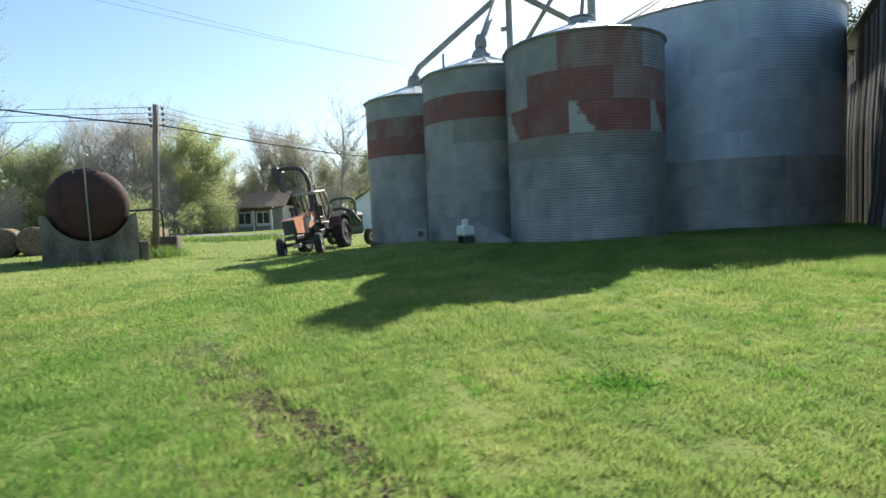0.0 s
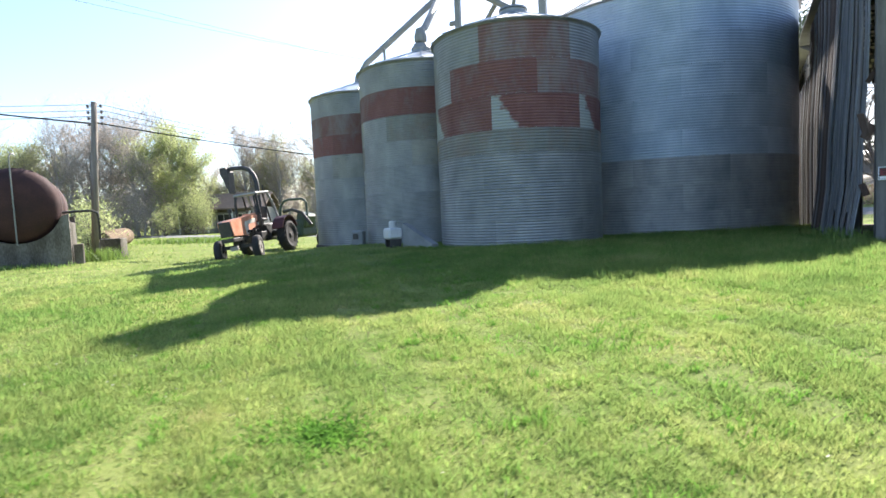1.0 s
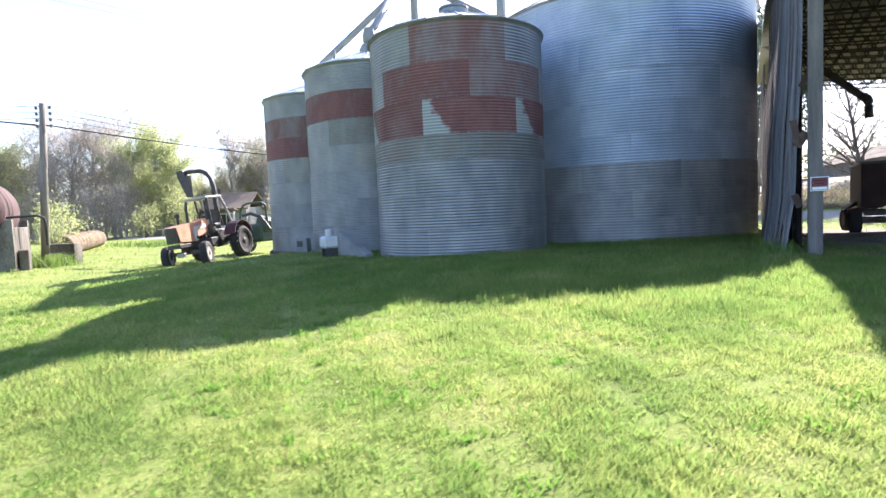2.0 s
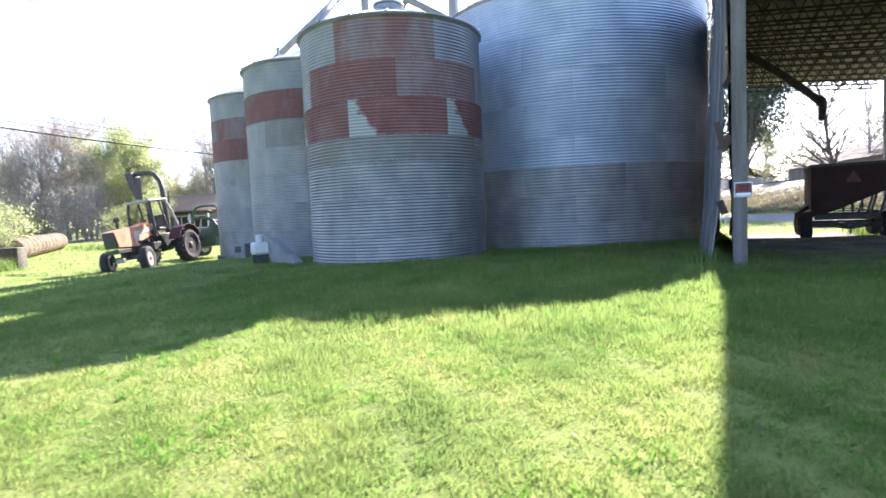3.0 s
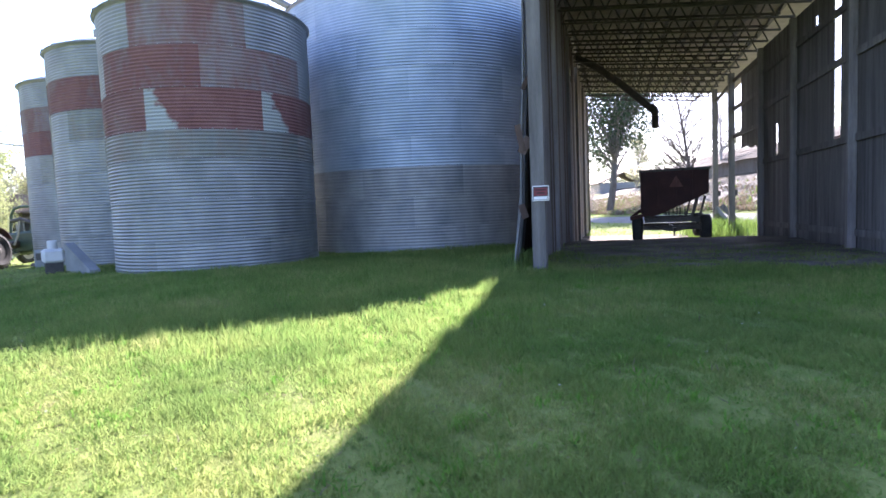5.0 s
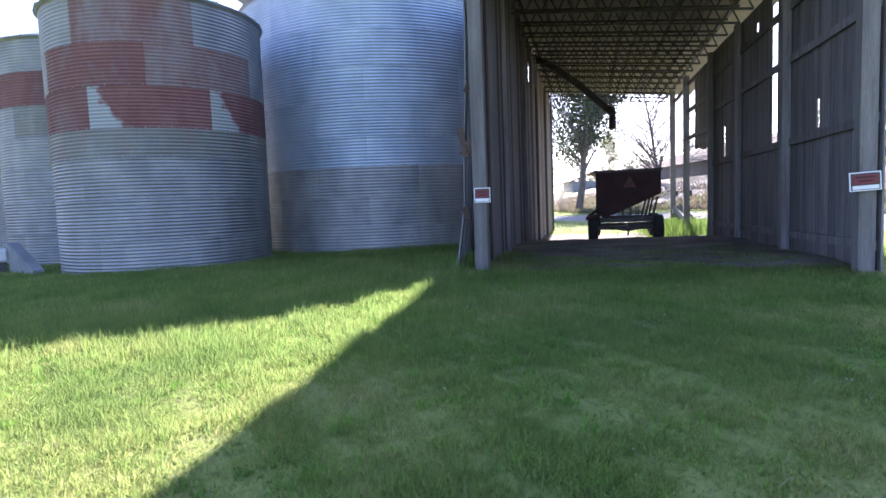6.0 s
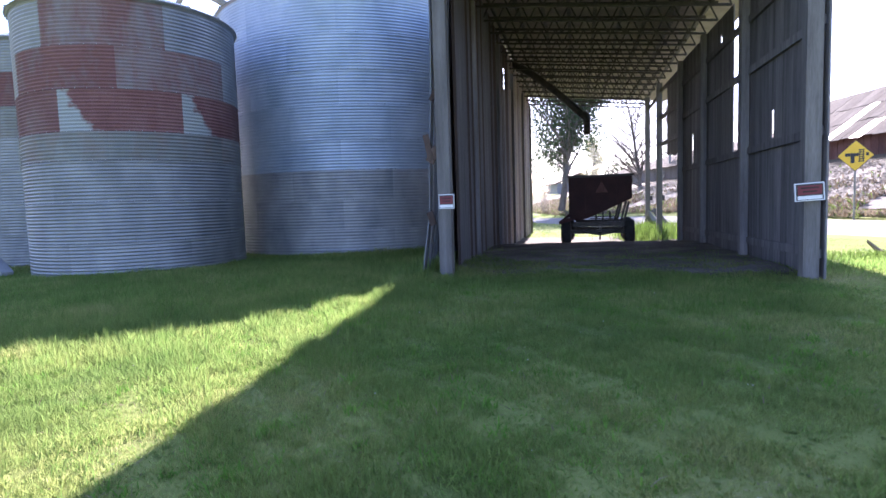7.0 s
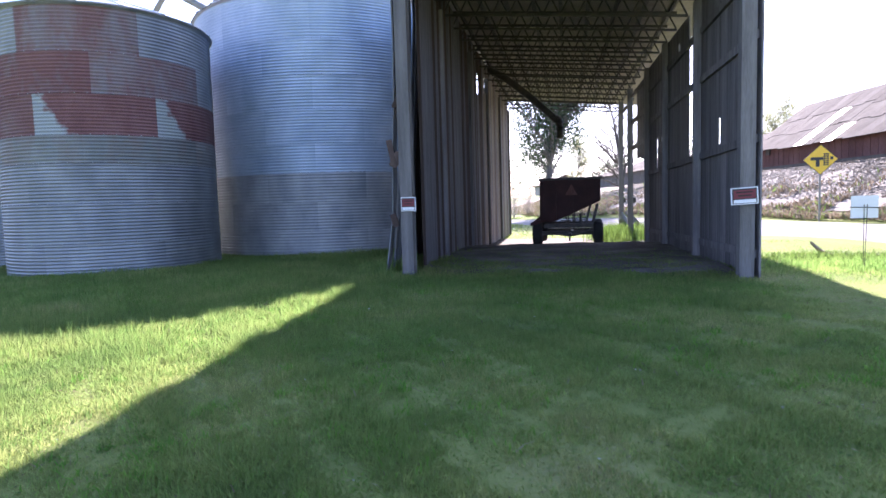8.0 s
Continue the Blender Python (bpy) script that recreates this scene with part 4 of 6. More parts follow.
for y in (0.35, 2.75):
    part("axle", beam(new_bm(), (-1.05, y, 0.45), (1.05, y, 0.45), 0.12, 0.14), M["steel_dark"], wagon)
    part("bolster", beam(new_bm(), (-0.95, y, 0.72), (0.95, y, 0.72), 0.12, 0.16), M["steel_dark"], wagon)
    for x in (-0.8, 0.55, 0.8):
        part("stake", beam(new_bm(), (x, y, 0.75), (x + (0.18 if x > 0 else -0.1), y, 1.1 if x < 0 else 1.5), 0.07, 0.07), M["steel_dark"], wagon)
    for x in (-0.15, 0.1, 0.35):
        part("strut", beam(new_bm(), (x, y, 0.78), (x, y, 1.15), 0.04, 0.04), M["steel_dark"], wagon)
    part("cross_strut", beam(new_bm(), (-0.35, y, 0.92), (0.6, y, 0.92), 0.05, 0.04), M["steel_dark"], wagon)
part("reach", beam(new_bm(), (0, -0.2, 0.42), (0, 4.2, 0.42), 0.1, 0.1), M["steel_dark"], wagon)
bm = new_bm()
pipe(bm, [(-0.75, 0.1, 0.55), (-0.3, 0.0, 0.4), (0, -0.05, 0.36), (0.35, 0.0, 0.42), (0.75, 0.1, 0.58)], 0.03, 6)
beam(bm, (0, -0.05, 0.38), (-0.02, -0.12, 0.2), 0.05, 0.05)
part("brace", bm, M["steel_dark"], wagon)
for x in (-1.17, 0.95):
    for y in (0.35, 2.75):
        wheel(wagon, pose(x + (0.04 if x > 0 else -0.02), y, 0.44, 0, 0, 0 if y < 1 else 9), 0.44, 0.34, "steel_dark")
tri = thing("slow_vehicle_triangle", "faded orange slow-vehicle triangle on the wagon's tail", "warning sign", pose(WX + 0.05, WY - 0.055, wz + 2.02 * WS))
part("plate", prism(new_bm(), [(-0.2, -0.17), (0.2, -0.17), (0.0, 0.19)], -0.02, -0.012), M["rust_wall"], tri)
part("border", prism(new_bm(), [(-0.26, -0.2), (0.26, -0.2), (0.05, 0.24), (-0.05, 0.24)], -0.01, 0.0), M["rust_tank"], tri)


# ---- orange tractor ----
def tractor(at):
    """Front points along local -y; the ground is at z 0."""
    t = thing("tractor", "old orange farm tractor with white canopy and cream engine panel", "tractor", at)
    part("hood", prism(new_bm(), [(-0.9, 1.02), (-1.02, 1.6), (-0.85, 1.66), (0.98, 1.76), (1.05, 1.3), (0.3, 1.1), (0.2, 0.95)], -0.29, 0.29, Matrix.Rotation(math.radians(90), 4, "Z")), M["orange"], t)
    part("grille", box(new_bm(), (0, -0.965, 1.3), (0.52, 0.1, 0.6), (4, 0, 0), 0.02), M["black_iron"], t)
    for s in (-1, 1):
        part("headlight", box(new_bm(), (s * 0.15, -1.03, 1.5), (0.14, 0.03, 0.1), bevel=0.01), M["steel_dark"], t)
        part("side_panel", prism(new_bm(), [(0.02, 1.3), (0.08, 0.98), (0.26, 1.0), (0.3, 1.4), (0.96, 1.46), (0.98, 1.62), (0.04, 1.52)], s * 0.295 - 0.008, s * 0.295 + 0.008, Matrix.Rotation(math.radians(90), 4, "Z")), M["cream"], t, "cream panel stripe")
    bm = new_bm()
    box(bm, (0, 0.55, 1.0), (0.5, 1.2, 0.65), bevel=0.04)
    box(bm, (0, 0.5, 0.72), (0.42, 1.5, 0.3), bevel=0.03)
    for k in range(4):
        rod(bm, (0.25, 0.2 + 0.25 * k, 1.1), (0.38, 0.2 + 0.25 * k, 1.1), 0.06, n=8)
        rod(bm, (-0.25, 0.2 + 0.25 * k, 1.1), (-0.38, 0.2 + 0.25 * k, 1.1), 0.06, n=8)
    part("engine", bm, M["black_iron"], t)
    bm = new_bm()
    box(bm, (0, -0.35, 0.85), (0.56, 1.3, 0.16), bevel=0.02)
    beam(bm, (-0.72, -0.25, 0.55), (0.72, -0.25, 0.55), 0.12, 0.14)
    beam(bm, (-0.72, -0.25, 0.4), (-0.72, -0.25, 0.7), 0.09, 0.09, (1, 0, 0))
    beam(bm, (0.72, -0.25, 0.4), (0.72, -0.25, 0.7), 0.09, 0.09, (1, 0, 0))
    beam(bm, (0, -0.25, 0.5), (0, -0.25, 0.9), 0.3, 0.25, (1, 0, 0))
    part("front_axle", bm, M["black_iron"], t)
    for s in (-1, 1):
        wheel(t, pose(s * 0.84, -0.25, 0.43, 0, 0, 14), 0.48, 0.3, "rim", name="front_wheel")
        # rear rims take the dark tyre colour in place of the bin's shadow
        wheel(t, pose(s * 0.92, 2.35, 0.66), 0.66, 0.42, "tyre", 20, name="rear_wheel")
        bm = new_bm()
        for k in range(7):
            a0, a1 = math.radians(20 + 20 * k), math.radians(40 + 20 * k)
            beam(bm, (s * 0.88, 2.35 - 0.8 * math.cos(a0), 0.74 + 0.8 * math.sin(a0)), (s * 0.88, 2.35 - 0.8 * math.cos(a1), 0.74 + 0.8 * math.sin(a1)), 0.5, 0.03, (0, math.cos(a0), -math.sin(a0)))
        part("fender", bm, M["red_paint"], t)
    bm = new_bm()
    box(bm, (0, 1.95, 0.95), (0.6, 1.5, 0.7), bevel=0.05)
    box(bm, (0, 1.5, 1.25), (1.0, 0.5, 0.12), bevel=0.02)
    rod(bm, (-0.9, 2.35, 0.84), (0.9, 2.35, 0.84), 0.14, n=10)
    part("transmission", bm, M["black_iron"], t)
    bm = new_bm()
    box(bm, (0, 1.95, 1.5), (0.5, 0.45, 0.14), bevel=0.04)
    box(bm, (0, 2.2, 1.8), (0.5, 0.12, 0.55), (-10, 0, 0), 0.04)
    part("seat", bm, M["black_iron"], t)
    bm = new_bm()
    ring = [(0.2 * math.cos(a * math.pi / 8), 1.32 + 0.08 * math.sin(a * math.pi / 8), 1.95 + 0.18 * math.sin(a * math.pi / 8)) for a in range(17)]
    pipe(bm, ring, 0.018, 6)
    rod(bm, (0, 1.15, 1.6), (0, 1.32, 1.95), 0.025)
    part("steering_wheel", bm, M["black_iron"], t)
    part("dash", box(new_bm(), (0, 1.08, 1.66), (0.6, 0.16, 0.34), bevel=0.03), M["orange"], t)
    for s in (-1, 1):
        part("canopy_post", pipe(new_bm(), [(s * 0.52, 1.0, 1.2), (s * 0.5, 1.02, 2.3), (s * 0.46, 1.08, 2.62)], 0.06, 8), M["black_iron"], t)
        part("canopy_post", pipe(new_bm(), [(s * 0.52, 2.6, 1.5), (s * 0.5, 2.38, 2.1), (s * 0.46, 2.1, 2.63)], 0.055, 8), M["canopy"], t)
        part("canopy_post", pipe(new_bm(), [(s * 0.48, 1.93, 1.4), (s * 0.46, 1.68, 2.62)], 0.035, 8), M["black_iron"], t)
    part("canopy", box(new_bm(), (0, 1.58, 2.66), (1.04, 1.25, 0.1), (1, 0, 0), 0.04), M["canopy"], t, "white canopy roof")
    bm = new_bm()
    rod(bm, (0.42, 0.95, 1.75), (0.42, 0.95, 2.1), 0.07, n=10)
    rod(bm, (0.42, 0.95, 2.1), (0.42, 0.95, 2.55), 0.035, n=8)
    part("exhaust", bm, M["black_iron"], t)
    bm = new_bm()
    rod(bm, (-0.05, -0.35, 1.7), (-0.05, -0.35, 1.95), 0.05, n=10)
    rod(bm, (-0.05, -0.35, 1.95), (-0.05, -0.35, 2.1), 0.1, n=12)
    part("air_intake", bm, M["black_iron"], t)
    bm = new_bm()
    beam(bm, (0.45, 1.3, 1.2), (0.62, 1.25, 0.6), 0.06, 0.3)
    beam(bm, (0.62, 1.1, 0.6), (0.62, 1.5, 0.6), 0.3, 0.03)
    part("step", bm, M["black_iron"], t)
    part("linkage", pipe(new_bm(), [(0.3, 2.7, 0.7), (0.45, 3.1, 0.75), (0.4, 3.4, 0.6)], 0.06, 6), M["black_iron"], t)
    part("weight_block", box(new_bm(), (0.1, -0.75, 0.5), (0.34, 0.14, 0.16), bevel=0.02), M["rim"], t, "pale front weight")
    part("battery_tray", box(new_bm(), (0.55, 0.75, 0.85), (0.3, 0.5, 0.3), bevel=0.02), M["black_iron"], t)
    return t


tractor(pose(-16.78, 18.3, -0.14, 0, -6.0, 14) @ pose(0, 0.22, 0, 3.0, 0, 0) @ Matrix.Diagonal((1.06, 0.88, 1.0, 1)))


# ---- forage harvester behind the tractor ----
hv = thing("forage_harvester", "old dark green pull-behind forage harvester with a curved discharge spout", "farm implement", pose(-20.1, 23.6, ground_z(-19.8, 23.6)))
bm = new_bm()
box(bm, (1.1, 0.5, 1.0), (1.7, 1.2, 0.9), (0, -4, 0), 0.1)
box(bm, (0.2, 0.3, 0.75), (1.2, 0.9, 0.5), (0, 6, 0), 0.06)
box(bm, (1.8, 0.4, 1.45), (0.7, 0.8, 0.7), (0, 14, 0), 0.1)
part("housing", bm, M["green_paint"], hv)
part("guard_frame", pipe(new_bm(), [(0.3, 0.1, 1.2), (0.45, 0.1, 2.15), (0.65, 0.1, 2.42), (1.0, 0.1, 2.5), (1.9, 0.1, 2.5), (2.15, 0.1, 2.35), (2.2, 0.1, 1.4)], 0.06, 8), M["green_paint"], hv)
part("hose", pipe(new_bm(), [(1.0, -0.3, 1.9), (1.6, -0.35, 1.98), (2.3, -0.4, 1.8), (2.9, -0.45, 1.2)], 0.08, 8), M["black_iron"], hv)
part("link", pipe(new_bm(), [(1.5, -0.35, 1.9), (1.35, -0.35, 1.3), (1.15, -0.4, 0.9)], 0.04, 6), M["canopy"], hv)
bm = new_bm()
arc = [(-0.45, 0.2, 1.0), (-0.5, 0.2, 2.2), (-0.6, 0.2, 3.1)] + [(-1.5 + 0.88 * math.cos(math.radians(a)), 0.2, 3.3 + 0.95 * math.sin(math.radians(a))) for a in (10, 35, 60, 85)] + [(-2.1, 0.2, 4.27), (-2.6, 0.2, 4.24)]
arc = [(x + 1.36, y - 1.9, z - 0.15) for x, y, z in arc]
pipe(bm, arc, [0.12, 0.115, 0.11, 0.11, 0.11, 0.11, 0.11, 0.105, 0.1], 10)
part("spout", bm, M["black_iron"], hv, "dark curved discharge spout", True)
part("deflector", prism(new_bm(), [(-2.55, 4.36), (-2.95, 4.3), (-2.9, 4.0), (-2.32, 3.05), (-2.28, 3.1), (-2.35, 4.1)], 0.03, 0.37, Matrix.Translation((1.36, -1.9, -0.15))), M["black_iron"], hv)
part("lever", beam(new_bm(), (1.1, -1.7, 2.65), (1.1, -1.7, 3.2), 0.05), M["black_iron"], hv)
for x in (-0.2, 2.3):
    wheel(hv, pose(x, 1.1, 0.45), 0.45, 0.28, "rim")
part("feed_duct", pipe(new_bm(), [(0.9, -1.72, 0.75), (0.92, -1.0, 0.85), (0.95, 0.1, 0.95)], 0.17, 10), M["black_iron"], hv)
part("drawbar", beam(new_bm(), (0.6, 0.2, 0.55), (3.0, -2.0, 0.5), 0.12, 0.14), M["green_paint"], hv)


# ---- white fuel tanks and concrete chutes by the bins ----
def lp_tank(x, y, turn, s=1.0):
    g = ground_z(x, y)
    t = thing("gas_tank", "small white gas tank on a dark stand beside the grain bins", "gas tank", pose(x, y, g, 0, 0, turn) @ Matrix.Diagonal((s, s, s, 1)), "small tanks")
    part("vessel", box(new_bm(), (0, 0, 0.42), (0.5, 0.46, 0.34), bevel=0.06), M["lp_white"], t)
    part("dome", lathe(new_bm(), [(0.11, 0.58), (0.11, 0.76), (0.1, 0.79), (0.02, 0.8)], 16), M["lp_white"], t)
    for sx in (-0.24, 0.24):
        part("leg", box(new_bm(), (sx * 0.8, 0, 0.12), (0.06, 0.36, 0.28), bevel=0.01), M["black_iron"], t)
    return t


lp_tank(-8.0, 16.25, -35)
fan = thing("fan_box", "small grey sheet-metal fan box on the ground by a bin", "fan box", pose(-10.7, 18.15, ground_z(-10.7, 18.15), 0, 0, 20))
part("casing", box(new_bm(), (0, 0, 0.24), (0.42, 0.4, 0.5), bevel=0.03), M["concrete_pale"], fan)
part("grille", box(new_bm(), (-0.04, -0.205, 0.3), (0.2, 0.02, 0.2)), M["steel_dark"], fan)


def chute(p, q, h0, h1, w, label):
    ob = thing("unload_chute", label, "chute")
    a, b = Vector((*p, 0)), Vector((*q, 0))
    d = (b - a).normalized()
    s = Vector((-d.y, d.x, 0)) * w
    bm = new_bm()
    g0, g1 = ground_z(*p) - 0.1, ground_z(*q) - 0.1
    vs = [bm.verts.new(v) for v in (a + Vector((0, 0, g0)), b + Vector((0, 0, g1)), b + s + Vector((0, 0, g1)), a + s + Vector((0, 0, g0)),
                                    a + Vector((0, 0, g0 + h0)), b + Vector((0, 0, g1 + h1)), b + s + Vector((0, 0, g1 + h1)), a + s + Vector((0, 0, g0 + h0)))]
    for f in ((3, 2, 1, 0), (4, 5, 6, 7), (0, 1, 5, 4), (1, 2, 6, 5), (2, 3, 7, 6), (3, 0, 4, 7)):
        bm.faces.new([vs[i] for i in f])
    part("side", bm, M["concrete_pale"], ob)


chute((-7.68, 16.3), (-6.42, 15.85), 0.82, 0.2, 0.22, "pale sloping concrete unloading chute between two bins")
chute((-10.75, 18.9), (-10.0, 18.3), 0.85, 0.25, 0.22, "pale sloping concrete unloading chute by the far bin")


# ---- rusty fuel tank on its concrete cradle ----
TANK = Vector((-24.34, 13.93, 0))
TURN = 59.0
at = pose(TANK.x, TANK.y, ground_z(TANK.x, TANK.y), 0, 0, TURN)
cradle = thing("tank_cradle", "stained concrete cradle holding the rusty fuel tank", "concrete base", at)
out = [(-1.72, -0.2), (1.72, -0.2), (1.72, 2.08), (1.5, 2.02)] + [(1.53 * math.cos(math.radians(a)), 2.47 + 1.53 * math.sin(math.radians(a))) for a in range(-20, -161, -10)] + [(-1.5, 2.02), (-1.72, 2.08)]
part("front_wall", prism(new_bm(), out, -0.45, 0.05), M["concrete"], cradle)
for s in (-1, 1):
    part("side_wall", box(new_bm(), (s * 1.57, 2.8, 0.75), (0.3, 5.4, 2.0), bevel=0.03), M["concrete"], cradle)
part("rear_wall", prism(new_bm(), out, 5.0, 5.4), M["concrete"], cradle)
tank = thing("fuel_tank", "large horizontal cylindrical rust-brown fuel tank", "tank", at)
prof = [(0.02, -0.32), (0.6, -0.29), (1.1, -0.2), (1.5, -0.05), (1.68, 0.12), (1.72, 0.25), (1.735, 0.26), (1.735, 0.4), (1.72, 0.41), (1.72, 2.7), (1.735, 2.71), (1.735, 2.85), (1.72, 2.86), (1.72, 5.2), (1.5, 5.5), (0.02, 5.7)]
part("shell", lathe(new_bm(), [(r * 0.87, z) for r, z in prof], 48, pose(0, -0.35, 2.47, -90, 0, 0)), M["rust_tank"], tank, smooth=True)
part("vent_pipe", pipe(new_bm(), [(-0.02, -0.75, 0.9), (-0.04, -0.72, 4.35), (0.02, -0.62, 4.5), (0.12, -0.5, 4.45)], 0.03, 6), M["galv_dull"], tank)
part("gauge_pipe", pipe(new_bm(), [(-0.85, -0.62, 1.5), (-1.05, -0.5, 3.5)], 0.022, 6), M["rust_tank"], tank)
part("gauge_pipe", pipe(new_bm(), [(-0.42, -0.5, 3.75), (-0.42, -0.5, 4.0)], 0.02, 6), M["galv_dull"], tank)
part("outlet_pipe", pipe(new_bm(), [(1.4, 0.4, 2.15), (2.5, 0.4, 2.2), (2.72, 0.4, 2.1), (2.76, 0.4, 1.9), (2.76, 0.4, 0.95)], 0.05, 8), M["black_iron"], tank)
part("pump_box", box(new_bm(), (1.95, 0.6, 0.35), (0.35, 0.9, 0.9), bevel=0.03), M["concrete"], tank)


# ---- hay bales ----
def bale_mesh():
    bm = lathe(new_bm(), [(0.05, -0.62), (0.55, -0.64), (0.72, -0.6), (0.76, -0.5), (0.77, 0), (0.76, 0.5), (0.72, 0.6), (0.55, 0.64), (0.05, 0.62)], 26, Matrix.Rotation(math.radians(90), 4, "Y"))
    for v in bm.verts:
        v.co *= 1 + 0.035 * noise.noise(v.co * 3.0)
    return mesh_of("hay_bale", bm, M["hay"], True)


BALE = bale_mesh()


def bale(x, y, turn, label, group):
    ob = new("hay_bale", BALE)
    s = 0.87 if group == "row of bales" else 1.12
    ob.matrix_world = pose(x, y, ground_z(x, y) + 0.71 * s, 0, rng.uniform(-2, 2), turn) @ Matrix.Diagonal((s, s, s, 1))
    return tagged(ob, label, "hay bale", group)


for k in range(3):
    for j in range(3):
        bale(-36.6 - 1.62 * k - 1.4 * j * 0.86, 17.7 - 0.85 * k + 1.4 * j * 0.5, 150, "weathered round hay bale in a row on the grass", "bales behind the tank")
for k in range(12):
    bale(-32.9 - 0.91 * k, 22.2 + 0.715 * k, 142, "weathered round hay bale at the end of the yard", "row of bales")
slab = thing("concrete_block", "low grey concrete block beside the pole", "concrete block", pose(-26.25, 18.75, ground_z(-26.2, 18.7), 0, 0, 36))
part("block", box(new_bm(), (0, 0, 0.42), (1.25, 0.8, 1.05), bevel=0.03), M["concrete"], slab)


# ---- utility pole and wires ----
PB, PT = Vector((-24.95, 17.2, ground_z(-24.95, 17.2) - 0.2)), Vector((-24.3, 17.35, 7.05))
pole = thing("utility_pole", "weathered wooden utility pole with side insulators", "utility pole")
bm = new_bm()
pipe(bm, [PB, PB.lerp(PT, 0.5), PT], [0.17, 0.15, 0.125], 12)
part("shaft", bm, M["pole"], pole, smooth=True)
part("ground_wire", pipe(new_bm(), [PB + Vector((0.2, 0.1, 0)), PB + Vector((0.19, 0.1, 1.0))], 0.05, 6), M["pole"], pole)
for k in range(4):
    z = 6.85 - 0.26 * k
    for s in (-1, 1):
        c = PT + Vector((0, 0, z - PT.z)) + Vector((0.879, 0.477, 0)) * s * 0.16
        bm = new_bm()
        rod(bm, c - Vector((0.879, 0.477, 0)) * s * 0.08, c + Vector((0.879, 0.477, 0)) * s * 0.12, 0.015, n=6)
        lathe(bm, [(0.03, -0.07), (0.065, -0.05), (0.05, 0.0), (0.07, 0.03), (0.03, 0.08)], 10, Matrix.Translation(c + Vector((0.879, 0.477, 0)) * s * 0.14))
        part("insulator", bm, M["ceramic"], pole)


def wire(a, b, sag, r, label):
    a, b = Vector(a), Vector(b)
    pts = []
    for k in range(15):
        u = k / 14
        p = a.lerp(b, u)
        p.z -= sag * 4 * u * (1 - u)
        pts.append(p)
    return tagged(part("power_line", pipe(new_bm(), pts, r, 5), M["wire"]), label, "cable", "overhead cables")


for k, (sg, rr) in enumerate(((0.5, 0.012), (0.55, 0.012), (0.6, 0.012))):
    wire(PT + Vector((-0.2, 0, -0.1 - 0.26 * k)), (-62, -4, 9.6 - 0.3 * k), sg, rr, "thin black overhead wire running from the pole")
    wire(PT + Vector((0.2, 0, -0.1 - 0.26 * k)), (-30, 60, 7.4 - 0.3 * k), 0.7, 0.010, "thin black overhead wire running from the pole")
wire(PT + Vector((-0.15, 0, -0.95)), (-60, -5, 14.0), 0.6, 0.035, "thick black overhead cable on the pole")
wire(PT + Vector((0.15, 0, -0.95)), (-26, 62, 7.4), 0.9, 0.03, "thick black overhead cable on the pole")
for k in range(2):
    wire((-52, 2 + 2.0 * k, 20.5 + 1.5 * k), (-38, 62, 20.2 - 0.2 * k), 0.8, 0.012, "thin high power line across the sky")
far_pole = thing("utility_pole", "thin distant wooden utility pole with a pale transformer", "utility pole", pose(-49.5, 19.0, ground_z(-49, 19)))
part("shaft", rod(new_bm(), (0, 0, -0.2), (-0.25, 0, 7.2), 0.13, 0.1, 8), M["pole"], far_pole)
part("transformer", rod(new_bm(), (0.1, -0.2, 4.9), (0.1, -0.2, 5.9), 0.2, n=10), M["galv_pale"], far_pole)


# ---- notices and road signs ----
def notice(name, x, y, z, w, h, tilt):
    n = thing(name, "red and white warning notice fixed to a shed post", "notice", pose(x, y, z, 0, 0, 0) @ pose(0, 0, 0, 0, tilt, 0))
    part("plate", box(new_bm(), (0, 0, 0), (w, 0.012, h), bevel=0.002), M["sign_white"], n)
    part("dark_field", box(new_bm(), (0, -0.009, 0), (w * 0.9, 0.008, h * 0.88)), M["steel_dark"], n)
    part("red_field", box(new_bm(), (0, -0.015, h * 0.1), (w * 0.8, 0.006, h * 0.5)), M["sign_red"], n)
    for k in range(2):
        part("text_bar", box(new_bm(), (0, -0.02, h * (0.22 - 0.2 * k)), (w * (0.6 - 0.12 * k), 0.003, h * 0.09)), M["rust_tank"], n)
    part("white_field", box(new_bm(), (0, -0.015, -h * 0.31), (w * 0.82, 0.006, h * 0.2)), M["sign_white"], n)
    return n


notice("notice", 3.845, 15.785, 1.80, 0.285, 0.26, 0)
notice("notice", 9.465, 15.42, 1.77, 0.40, 0.27, -3)

ys = thing("road_sign", "yellow diamond road sign with black junction and railway marks", "road sign", pose(17.22, 32.8, ground_z(17.22, 32.8), 0, 0, -12))
ZC = 3.2 - ground_z(17.22, 32.8)
part("post", beam(new_bm(), (0, 0.03, -0.2), (0, 0.03, ZC + 0.5), 0.07, 0.05, (0, 1, 0)), M["galv_dull"], ys)


def diamond(r, y0, y1):
    return prism(new_bm(), [(-r, ZC), (-r + 0.05, ZC - 0.05), (-0.05, ZC - r + 0.05), (0, ZC - r), (0.05, ZC - r + 0.05), (r - 0.05, ZC - 0.05), (r, ZC), (r - 0.05, ZC + 0.05), (0.05, ZC + r - 0.05), (0, ZC + r), (-0.05, ZC + r - 0.05), (-r + 0.05, ZC + 0.05)], y0, y1)


part("border", diamond(0.64, -0.005, 0.005), M["sign_black"], ys)
part("face", diamond(0.615, -0.012, -0.006), M["sign_yellow"], ys)
bm = new_bm()
